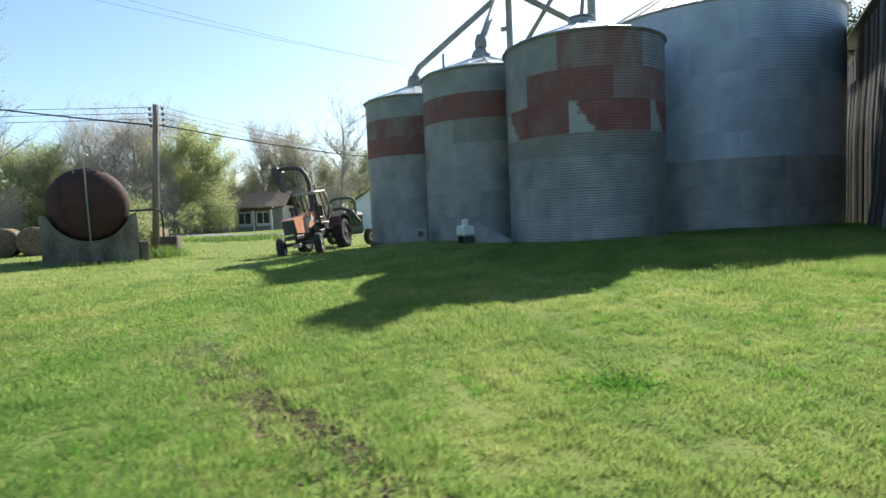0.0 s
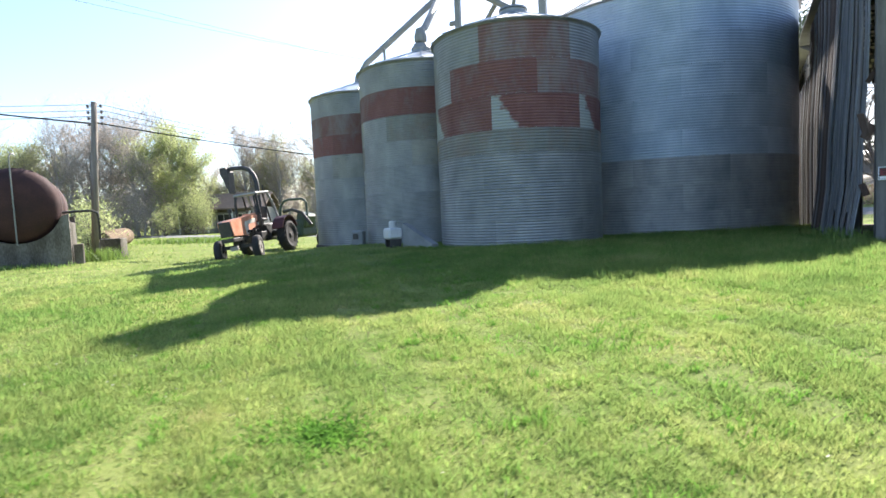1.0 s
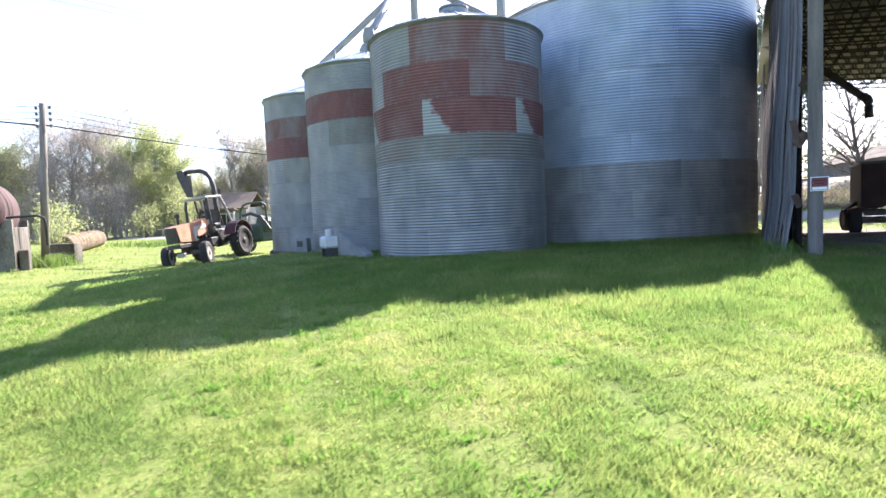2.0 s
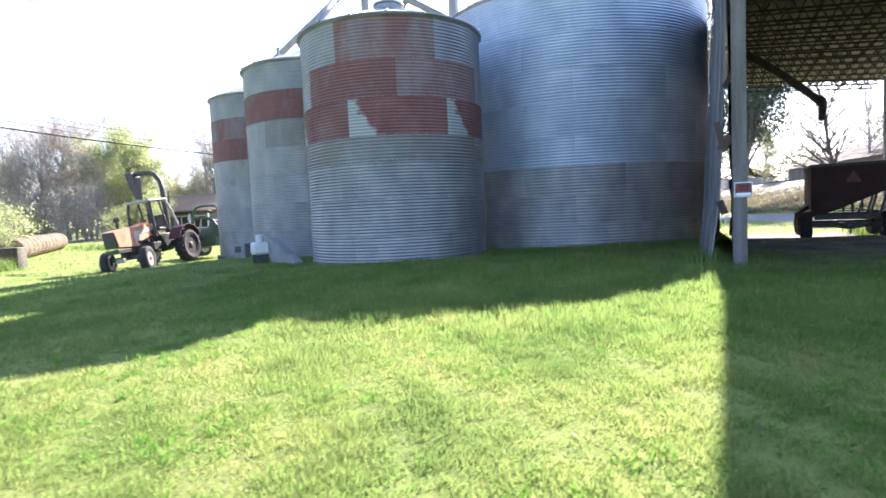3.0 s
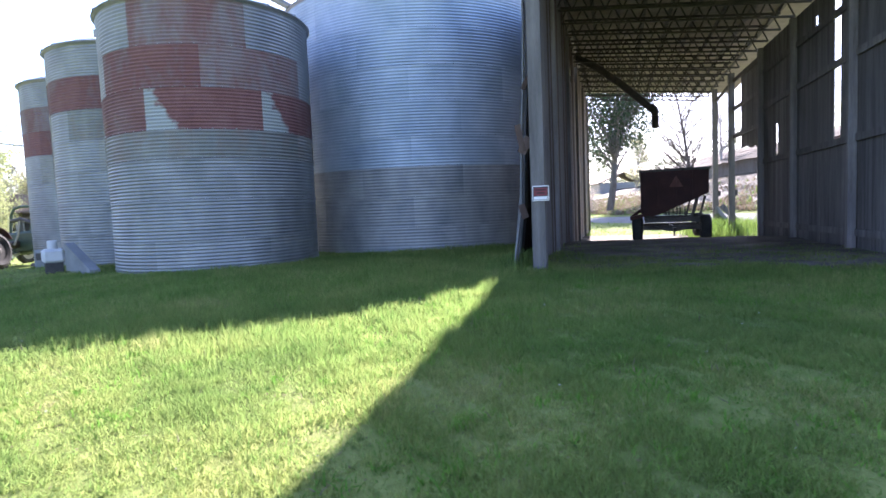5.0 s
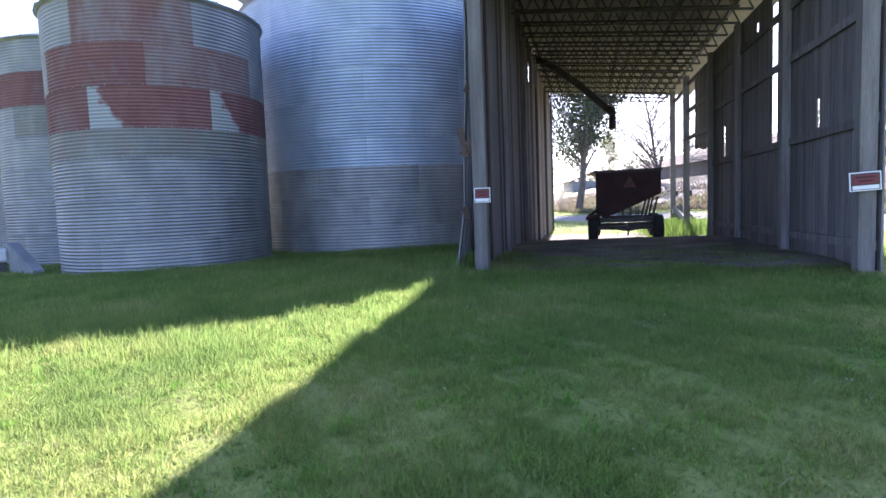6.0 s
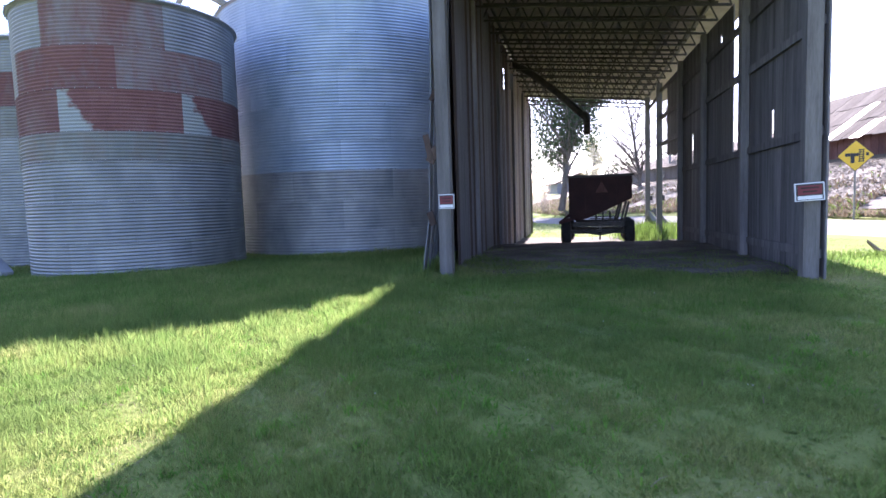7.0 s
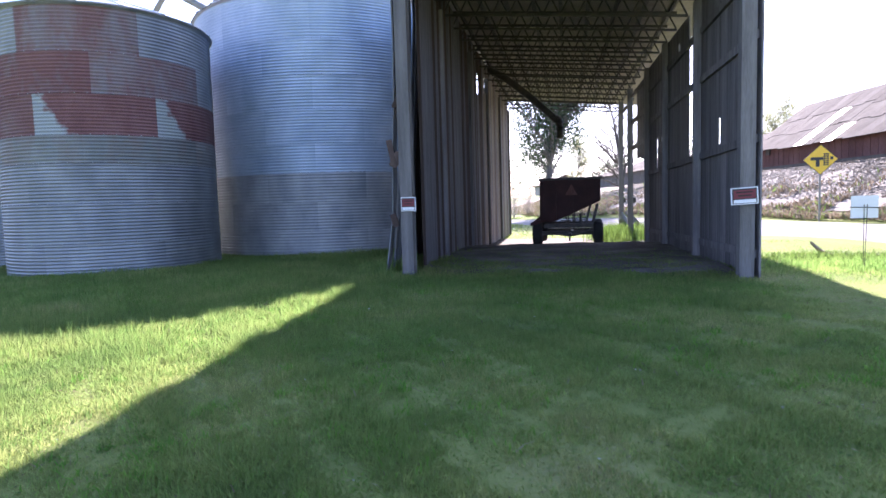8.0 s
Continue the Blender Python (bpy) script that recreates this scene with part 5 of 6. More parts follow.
box(bm, (-0.13, -0.017, ZC + 0.04), (0.46, 0.004, 0.13))
box(bm, (-0.1, -0.017, ZC - 0.15), (0.14, 0.004, 0.3))
part("junction_mark", bm, M["sign_black"], ys)
bm = new_bm()
for s in (-1, 1):
    box(bm, (0.2 + 0.06 * s, -0.018, ZC), (0.025, 0.004, 0.52))
for k in range(6):
    box(bm, (0.2, -0.0195, ZC - 0.23 + 0.092 * k), (0.2, 0.003, 0.045))
part("track_mark", bm, M["sign_black"], ys)
part("stub_mark", box(new_bm(), (0.4, -0.017, ZC + 0.05), (0.1, 0.004, 0.13)), M["sign_black"], ys)

gx, gy = 11.68, 16.6
ws = thing("yard_sign", "blank pale yard sign seen from behind on a thin wire stand", "yard sign", pose(gx, gy, ground_z(gx, gy), 0, 0, 4))
part("board", box(new_bm(), (-0.01, 0.01, 1.06), (0.43, 0.008, 0.38)), M["sign_white"], ws)
bm = new_bm()
for x in (-0.02, 0.03):
    rod(bm, (x * 0.4, 0, -0.1), (x, 0, 1.1), 0.006, n=5)
rod(bm, (-0.24, 0, 1.06), (0.24, 0, 1.04), 0.008, n=5)
part("stand", bm, M["black_iron"], ws)
log = thing("log", "short broken tan branch lying in the grass", "log", pose(11.75, 18.5, ground_z(11.75, 18.5) + 0.06, 0, 0, -35) @ Matrix.Diagonal((0.6, 1.2, 1.1, 1)))
part("stem", pipe(new_bm(), [(-0.3, 0, 0.22), (0, 0.02, 0.05), (0.35, 0, -0.02)], [0.03, 0.05, 0.04], 8), M["log_bark"], log)


# ---- warehouses along the railway ----
def warehouse(d0, d1, s0, s1, zb, zw, zr, label, wall="rust_wall"):
    w = thing("warehouse", label, "warehouse")
    p = lambda d, s, z: (*rail_point(d, s), z)
    mid = (s0 + s1) / 2
    bm = new_bm()
    ring = [(d0, s0), (d1, s0), (d1, s1), (d0, s1)]
    lo, hi = [bm.verts.new(p(d, s, zb)) for d, s in ring], [bm.verts.new(p(d, s, zw)) for d, s in ring]
    r0, r1 = bm.verts.new(p(d0, mid, zr - 0.1)), bm.verts.new(p(d1, mid, zr - 0.1))
    for k in range(4):
        bm.faces.new((lo[k], lo[(k + 1) % 4], hi[(k + 1) % 4], hi[k]))
    bm.faces.new((hi[1], hi[2], r1))
    bm.faces.new((hi[3], hi[0], r0))
    part("wall", bm, M[wall], w, "weathered sheet walls")
    part("sill_beam", beam(new_bm(), p(d0, s0 - 0.06, zb + 0.1), p(d1, s0 - 0.06, zb + 0.1), 0.12, 0.3), M["steel_dark"], w)
    n = max(4, int((d1 - d0) / 0.95))
    for side, (sa, sb) in enumerate(((s0 - 0.5, mid), (s1 + 0.5, mid))):
        za = zw - 0.5 * (zr - zw) / (mid - s0)
        for course in range(3):
            for k in range(n):
                a, b = d0 - 0.3 + (d1 - d0 + 0.6) * k / n, d0 - 0.26 + (d1 - d0 + 0.6) * (k + 1) / n
                f0, f1 = course / 3 - (0.03 if course else 0) + rng.uniform(-0.03, 0.03), (course + 1) / 3
                up = 0.03 * course + rng.uniform(0.0, 0.03)
                q = [p(a, sa + (sb - sa) * f0, za + (zr - za) * f0 + up), p(b, sa + (sb - sa) * f0, za + (zr - za) * f0 + up + rng.uniform(-0.02, 0.03)), p(b, sa + (sb - sa) * f1, za + (zr - za) * f1 + up), p(a, sa + (sb - sa) * f1, za + (zr - za) * f1 + up)]
                bm = new_bm()
                vs = [bm.verts.new(v) for v in q] + [bm.verts.new((v[0], v[1], v[2] - 0.03)) for v in q]
                for f in ((0, 1, 2, 3), (7, 6, 5, 4), (0, 4, 5, 1), (1, 5, 6, 2), (2, 6, 7, 3), (3, 7, 4, 0)):
                    bm.faces.new([vs[i] for i in f])
                part("roof_panel", bm, M["rust_roof"] if rng.random() > 0.025 else M["old_tin"], w)
    for k in range(int((d1 - d0) / 0.6)):
        d = d0 + 0.6 * k
        part("siding_rib", beam(new_bm(), p(d, s0 - 0.02, zb), p(d, s0 - 0.02, zw), 0.03, 0.02, (*RAIL_SIDE, 0)), M[wall], w)
    return w


wh = warehouse(8, 46, 25.0, 34.2, 3.3, 5.45, 8.8, "long rusty sheet-metal warehouse on the railway embankment")
part("hatch", box(new_bm(), (*rail_point(43.5, 24.96), 5.0), (0.5, 0.1, 0.4), (0, 0, 102)), M["steel_dark"], wh)
w2 = warehouse(49, 92, 25.0, 34.0, 3.2, 5.4, 7.2, "second grey warehouse with a pale roof along the railway", "grey_wall")
for d in (58, 70, 82):
    part("window", box(new_bm(), (*rail_point(d, 24.96), 4.3), (2.4, 0.1, 0.8), (0, 0, 102.6)), M["steel_dark"], w2)


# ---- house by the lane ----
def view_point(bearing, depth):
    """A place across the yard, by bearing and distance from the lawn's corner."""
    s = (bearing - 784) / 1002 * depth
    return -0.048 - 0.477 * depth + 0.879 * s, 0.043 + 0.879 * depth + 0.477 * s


hc = pose(-62.0, 55.2, ground_z(-62, 55), 0, 0, 28.5) @ Matrix.Diagonal((1.15, 1.15, 1.15, 1))
house = thing("house", "single-storey grey house with white-framed porch windows", "house", hc)
part("wall", box(new_bm(), (0, 3, 1.4), (11, 6, 2.9)), M["house_wall"], house)
part("roof", prism(new_bm(), [(-0.9, 2.75), (3.0, 4.7), (6.9, 2.75), (6.8, 2.6), (3.0, 4.5), (-0.8, 2.6)], -6.0, 6.0, Matrix.Rotation(math.radians(90), 4, "Z") @ Matrix.Scale(-1, 4, (0, 1, 0))), M["shingle"], house)
part("porch_roof", box(new_bm(), (0.6, -0.9, 2.55), (8.5, 2.2, 0.14), (-8, 0, 0)), M["shingle"], house)
for x in (-3.4, -1.2, 1.0, 3.2):
    win = new("window")
    win.parent = house
    part("frame", box(new_bm(), (x, -0.06, 1.35), (1.7, 0.12, 1.7), bevel=0.01), M["white_trim"], win)
    for s in (-1, 1):
        part("pane", box(new_bm(), (x + 0.38 * s, -0.125, 1.45), (0.66, 0.02, 1.25)), M["pane"], win)
for x in (-3.5, -0.2, 2.6, 4.7):
    part("porch_post", box(new_bm(), (x, -1.8, 1.2), (0.14, 0.14, 2.4)), M["white_trim"], house)

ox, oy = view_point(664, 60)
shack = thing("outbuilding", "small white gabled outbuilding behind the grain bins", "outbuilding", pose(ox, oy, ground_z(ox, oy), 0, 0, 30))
part("wall", prism(new_bm(), [(-2.0, -0.1), (2.0, -0.1), (2.0, 2.9), (0, 4.2), (-2.0, 2.9)], 0.0, 5.0), M["white_trim"], shack)
for side in (-1, 1):
    part("roof", prism(new_bm(), [(side * 2.3, 2.76), (0, 4.26), (0, 4.36), (side * 2.32, 2.86)], -0.3, 5.3), M["shingle"], shack)

fh = thing("house", "small far-off house with a pale roof beyond the shed", "house", pose(*rail_point(112, 24.5), 3.0, 0, 0, 20))
part("wall", box(new_bm(), (0, 3, 1.0), (9, 6, 2.0)), M["house_wall"], fh)
part("roof", prism(new_bm(), [(-5.2, 1.9), (0, 4.0), (5.2, 1.9), (5.0, 1.75), (0, 3.8), (-5.0, 1.75)], -0.5, 6.5), M["shingle"], fh)


# ---- trees ----
def grow(rng, h, spread, levels, trunk_r, first, droop=0.0, per=(4, 7)):
    """Tapered branches as (a, b, ra, rb, level) segments, and the twig ends."""
    segs, ends = [], []

    def limb(p, d, length, r, lev):
        n = 5 if lev == 0 else (3 if lev < levels else 2)
        q = p.copy()
        dd = d.copy()
        for i in range(n):
            dd = (dd + Vector((rng.gauss(0, 0.1), rng.gauss(0, 0.1), 0.05 - droop * lev))).normalized()
            nxt = q + dd * length / n
            ra, rb = r * (1 - 0.75 * i / n), r * (1 - 0.75 * (i + 1) / n)
            segs.append((q, nxt, ra, rb, lev))
            if lev < levels:
                lo = first if lev == 0 else 0.25
                if (i + 1) / n > lo:
                    for k in range(rng.randint(*per) if lev == 0 else rng.randint(2, 3)):
                        az = rng.uniform(0, 2 * math.pi)
                        tilt = rng.uniform(0.5, 1.15)
                        side = Vector((math.cos(az), math.sin(az), 0))
                        nd = (dd * math.cos(tilt) + side * math.sin(tilt) + Vector((0, 0, 0.15))).normalized()
                        f = rng.uniform(0.2, 1.0)
                        limb(q.lerp(nxt, f), nd, length * spread * rng.uniform(0.6, 1.0) * (0.62 if lev else 0.55), rb * 0.6 + 0.006, lev + 1)
            elif i or levels > 2:
                ends.append(nxt)
            q = nxt
        ends.append(q)

    limb(Vector((0, 0, -0.2)), Vector((0, 0, 1)), h, trunk_r, 0)
    return segs, ends


def tube_mesh(name, segs, material, keep):
    verts, faces = [], []
    for a, b, ra, rb, lev in segs:
        if not keep(lev):
            continue
        n = 7 if lev == 0 else (5 if lev == 1 else 3)
        d = (b - a).normalized()
        q = d.to_track_quat("Z", "Y")
        base = len(verts)
        for p, r in ((a, ra), (b, rb)):
            for k in range(n):
                verts.append(p + q @ Vector((r * math.cos(2 * math.pi * k / n), r * math.sin(2 * math.pi * k / n), 0)))
        for k in range(n):
            faces.append((base + k, base + (k + 1) % n, base + n + (k + 1) % n, base + n + k))
    return raw(name, verts, faces, material, True)


def leaf_mesh(name, rng, points, count, size, blur, material):
    """Small bent leaves strewn round the twig ends."""
    verts, faces = [], []
    for _ in range(count):
        c = rng.choice(points) + Vector((rng.gauss(0, blur), rng.gauss(0, blur), rng.gauss(0, blur * 0.8)))
        s = size * rng.uniform(0.55, 1.3)
        e = Euler((rng.uniform(0, 6.3), rng.uniform(0, 6.3), rng.uniform(0, 6.3))).to_matrix()
        base = len(verts)
        for v in ((-0.5, 0, 0), (0, -0.28, 0.08), (0.5, 0, 0), (0, 0.28, 0.08)):
            verts.append(c + e @ (Vector(v) * s))
        faces.append((base, base + 1, base + 2, base + 3))
    return raw(name, verts, faces, material)


def tree_kind(seed, h, spread, r, first, leaf, count, size, blur, bark, label, levels=3, per=(3, 5)):
    rng = random.Random(seed)
    segs, ends = grow(rng, h, spread, levels, r, first, per=per)
    t = thing("tree", label, "tree", pose(0, 0, -500))
    trunk = new("trunk", tube_mesh("trunk", segs, M[bark], lambda l: l == 0))
    limbs = new("branchwork", tube_mesh("branchwork", segs, M[bark], lambda l: l > 0))
    trunk.parent, limbs.parent = t, t
    if count:
        crown = new("crown", leaf_mesh("crown", rng, ends, count, size, blur, M[leaf]))
        crown.parent = t
    return t


SPRING = tree_kind(11, 10.0, 0.95, 0.2, 0.12, "leaf_spring", 13000, 0.23, 0.38, "bark_pale", "tree in fresh light green spring leaf")
OLIVE = tree_kind(12, 9.5, 0.8, 0.2, 0.15, "leaf_olive", 8000, 0.21, 0.45, "bark_pale", "tree in thin olive spring leaf")
BUD = tree_kind(13, 11.5, 0.7, 0.19, 0.2, "leaf_bud", 5500, 0.16, 0.5, "bark_pale", "tall grey tree in brown bud")
BARE = tree_kind(14, 11.0, 0.85, 0.2, 0.2, "leaf_bud", 1800, 0.12, 0.35, "bark_pale", "tall bare grey tree", 3, (4, 6))
SHRUB = tree_kind(15, 3.2, 1.1, 0.06, 0.0, "leaf_spring", 1700, 0.17, 0.3, "bark", "light green shrub at the wood's edge", 2, (5, 7))
THICKET = tree_kind(16, 4.2, 1.0, 0.07, 0.0, "leaf_bud", 1500, 0.18, 0.3, "bark_pale", "brown leafless thicket at the wood's edge", 2, (5, 8))
EVERGREEN = tree_kind(17, 13.5, 1.05, 0.34, 0.28, "leaf_dark", 26000, 0.25, 0.4, "bark", "tall dark-leaved tree behind the shed", 3, (4, 6))
FAN = tree_kind(18, 8.5, 0.95, 0.17, 0.0, "leaf_bud", 500, 0.1, 0.2, "bark", "bare spreading tree beyond the shed", 3, (5, 7))
KINDS = {"f": FAN, "s": SPRING, "o": OLIVE, "b": BUD, "n": BARE, "u": SHRUB, "t": THICKET, "e": EVERGREEN}


trng = random.Random(3)


def plant(kind, x, y, size=1.0, group="trees along the wood's edge"):
    m = pose(x, y, ground_z(x, y), trng.uniform(-2, 2), trng.uniform(-2, 2), trng.uniform(0, 360)) @ Matrix.Diagonal((size, size, size * trng.uniform(0.95, 1.05), 1))
    c = copy_thing(KINDS[kind], m)
    c.matrix_basis = m
    c["group"] = group
    return c


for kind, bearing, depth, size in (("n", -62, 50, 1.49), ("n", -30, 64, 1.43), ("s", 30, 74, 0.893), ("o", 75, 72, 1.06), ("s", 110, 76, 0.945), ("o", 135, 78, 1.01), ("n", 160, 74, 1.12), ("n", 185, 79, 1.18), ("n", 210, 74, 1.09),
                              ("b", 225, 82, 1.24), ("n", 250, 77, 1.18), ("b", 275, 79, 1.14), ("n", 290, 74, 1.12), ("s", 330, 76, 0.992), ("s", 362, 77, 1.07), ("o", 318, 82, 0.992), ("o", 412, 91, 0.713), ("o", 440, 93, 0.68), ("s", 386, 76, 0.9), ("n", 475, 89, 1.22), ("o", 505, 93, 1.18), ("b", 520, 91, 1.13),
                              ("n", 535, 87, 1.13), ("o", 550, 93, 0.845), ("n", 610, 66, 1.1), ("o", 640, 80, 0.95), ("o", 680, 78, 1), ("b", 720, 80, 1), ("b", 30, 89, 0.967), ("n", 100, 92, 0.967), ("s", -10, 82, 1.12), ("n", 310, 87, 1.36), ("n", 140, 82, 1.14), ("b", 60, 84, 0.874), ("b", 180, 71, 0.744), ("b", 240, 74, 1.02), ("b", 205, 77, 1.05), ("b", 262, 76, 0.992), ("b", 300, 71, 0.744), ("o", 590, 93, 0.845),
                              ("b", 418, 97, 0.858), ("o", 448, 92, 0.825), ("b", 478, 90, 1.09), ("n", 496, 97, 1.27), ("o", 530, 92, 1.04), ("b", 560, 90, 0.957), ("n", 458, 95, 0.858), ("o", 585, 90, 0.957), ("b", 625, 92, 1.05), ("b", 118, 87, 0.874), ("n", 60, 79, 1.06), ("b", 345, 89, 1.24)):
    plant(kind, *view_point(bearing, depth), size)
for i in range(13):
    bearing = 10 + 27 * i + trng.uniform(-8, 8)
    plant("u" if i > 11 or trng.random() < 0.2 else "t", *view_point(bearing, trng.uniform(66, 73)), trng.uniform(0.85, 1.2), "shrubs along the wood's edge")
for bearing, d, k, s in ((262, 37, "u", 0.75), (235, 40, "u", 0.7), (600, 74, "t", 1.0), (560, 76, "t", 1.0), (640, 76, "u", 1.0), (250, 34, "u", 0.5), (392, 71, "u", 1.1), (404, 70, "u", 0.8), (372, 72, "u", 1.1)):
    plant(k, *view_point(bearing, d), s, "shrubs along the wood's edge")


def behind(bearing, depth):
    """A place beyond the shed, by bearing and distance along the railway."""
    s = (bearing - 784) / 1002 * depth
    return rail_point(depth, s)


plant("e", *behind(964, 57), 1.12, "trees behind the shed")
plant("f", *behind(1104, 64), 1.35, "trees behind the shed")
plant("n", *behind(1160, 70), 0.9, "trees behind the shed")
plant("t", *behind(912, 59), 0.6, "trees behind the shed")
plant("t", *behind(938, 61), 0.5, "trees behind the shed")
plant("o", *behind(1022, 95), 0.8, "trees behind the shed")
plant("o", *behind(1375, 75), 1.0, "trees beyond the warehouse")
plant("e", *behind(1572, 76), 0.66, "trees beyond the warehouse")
for k in KINDS.values():
    for o in [k, *k.children_recursive]:
        bpy.data.objects.remove(o)


def far_woods():
    rng = np.random.default_rng(4)
    verts, faces = [], []
    n = 42000
    ang = rng.uniform(math.radians(-75), math.radians(100), n)
    back = (ang < 0.35) & (ang > -0.3)
    dist = rng.uniform(105, 135, n) + 75 * back
    x, y = -np.sin(ang) * dist, np.cos(ang) * dist
    tops = 7.5 + 3.0 * np.sin(ang * 23) + 2.0 * np.sin(ang * 57 + 1)
    z = tops * rng.uniform(0, 1, n) ** 0.8 * np.where(back, 1.5, 1.0)
    size = rng.uniform(0.35, 0.8, n)
    rot = rng.normal(size=(n, 3, 3))
    for i in range(n):
        c = np.array((x[i], y[i], z[i] + ground_z(x[i], y[i])))
        u, v = rot[i, 0] / np.linalg.norm(rot[i, 0]) * size[i], rot[i, 1] / np.linalg.norm(rot[i, 1]) * size[i] * 0.5
        b = len(verts)
        verts += [tuple(c - u), tuple(c - v), tuple(c + u), tuple(c + v)]
        faces.append((b, b + 1, b + 2, b + 3))
    tagged(new("far_woods", raw("far_woods", verts, faces, M["leaf_far"])), "hazy distant spring woods along the horizon", "woods", "", "stuff")


far_woods()


# ---- grass ----
def ease_np(a, b, v):
    t = np.clip((v - a) / (b - a), 0, 1)
    return t * t * (3 - 2 * t)


def ground_np(x, y):
    z = 0.455 * ease_np(2, 14, y + 0.35 * x) * (1 - 1.25 * ease_np(9.5, 17.5, -x)) * (1 - 0.8 * ease_np(22, 29, y))
    px, py = x - RAIL_AT.x, y - RAIL_AT.y
    s = px * RAIL_SIDE.x + py * RAIL_SIDE.y
    return z + 0.5 * ease_np(6, 14, s) * ease_np(20, 29, y) + hummocks(x, y)


def on_road(x, y):
    hit = np.zeros(len(x), bool)
    for (ax, ay), (bx, by) in zip(ROAD, ROAD[1:]):
        l2 = (bx - ax) ** 2 + (by - ay) ** 2
        u = np.clip(((x - ax) * (bx - ax) + (y - ay) * (by - ay)) / l2, 0, 1)
        hit |= np.hypot(x - ax - u * (bx - ax), y - ay - u * (by - ay)) < 3.15
    return hit


def blades(name, label, x, y, h, w, material, rng, lean=0.45, lift=0.0, dz=None, plain=False):
    n = len(x)
    z = (ground_np(x, y) if dz is None else dz) + lift - 0.01
    a = rng.uniform(0, 2 * np.pi, n)
    ux, uy = np.cos(a) * w / 2, np.sin(a) * w / 2
    la = rng.uniform(0, 2 * np.pi, n)
    ln = np.abs(rng.normal(0, lean, n)) * h
    lx, ly = np.cos(la) * ln, np.sin(la) * ln
    if plain:
        V = np.stack((x - ux, y - uy, z, x + ux, y + uy, z, x + lx, y + ly, z + h), 1).reshape(-1, 3)
        me = bpy.data.meshes.new(name)
        me.vertices.add(n * 3)
        me.vertices.foreach_set("co", V.ravel())
        me.loops.add(n * 3)
        me.loops.foreach_set("vertex_index", np.arange(n * 3))
        me.polygons.add(n)
        me.polygons.foreach_set("loop_start", np.arange(n) * 3)
        me.update(calc_edges=True)
        me.materials.append(material)
        return tagged(new(name, me), label, "grass", "", "stuff")
    V = np.empty((n, 5, 3))
    V[:, 0] = np.stack((x - ux, y - uy, z), 1)
    V[:, 1] = np.stack((x + ux, y + uy, z), 1)
    V[:, 2] = np.stack((x + ux * 0.7 + lx * 0.35, y + uy * 0.7 + ly * 0.35, z + h * 0.6), 1)
    V[:, 3] = np.stack((x - ux * 0.7 + lx * 0.35, y - uy * 0.7 + ly * 0.35, z + h * 0.6), 1)
    V[:, 4] = np.stack((x + lx, y + ly, z + h), 1)
    base = np.arange(n)[:, None] * 5
    loops = (base + np.array([[0, 1, 2, 3, 3, 2, 4]])).ravel()
    me = bpy.data.meshes.new(name)
    me.vertices.add(n * 5)
    me.vertices.foreach_set("co", V.ravel())
    me.loops.add(len(loops))
    me.loops.foreach_set("vertex_index", loops)
    me.polygons.add(n * 2)
    start = (np.arange(n)[:, None] * 7 + np.array([[0, 4]])).ravel()
    me.polygons.foreach_set("loop_start", start)
    me.update(calc_edges=True)
    me.validate()
    me.materials.append(material)
    return tagged(new(name, me), label, "grass", "", "stuff")


def bare(x, y):
    """Thin places in the lawn, 0 to 1."""
    return np.clip(0.45 + 0.55 * waves(x, y, 2.1, 3.0) + 0.45 * waves(x, y, 5.3, 0.6) + 0.3 * waves(x, y, 11.0, 2.4), 0, 1)


def cards(name, label, x, y, up, size, material, rng, narrow=0.6):
    """Small flat leaves lying at odd angles."""
    n = len(x)
    u = rng.normal(size=(n, 3)) * (1, 1, 0.16)
    u *= (size / np.linalg.norm(u, axis=1))[:, None]
    v = np.cross(u, rng.normal(size=(n, 3)) * 0.22 + (0, 0, 1))
    v *= (narrow * size / np.linalg.norm(v, axis=1))[:, None]
    c = np.stack((x, y, ground_np(x, y) + up), 1)
    V = np.stack((c - u, c - v, c + u, c + v), 1).reshape(-1, 3)
    me = bpy.data.meshes.new(name)
    me.vertices.add(n * 4)
    me.vertices.foreach_set("co", V.ravel())
    me.loops.add(n * 4)
    me.loops.foreach_set("vertex_index", np.arange(n * 4))
    me.polygons.add(n)
    me.polygons.foreach_set("loop_start", np.arange(n) * 4)
    me.update(calc_edges=True)
    me.validate()
    me.materials.append(material)
    return tagged(new(name, me), label, "grass", "", "stuff")


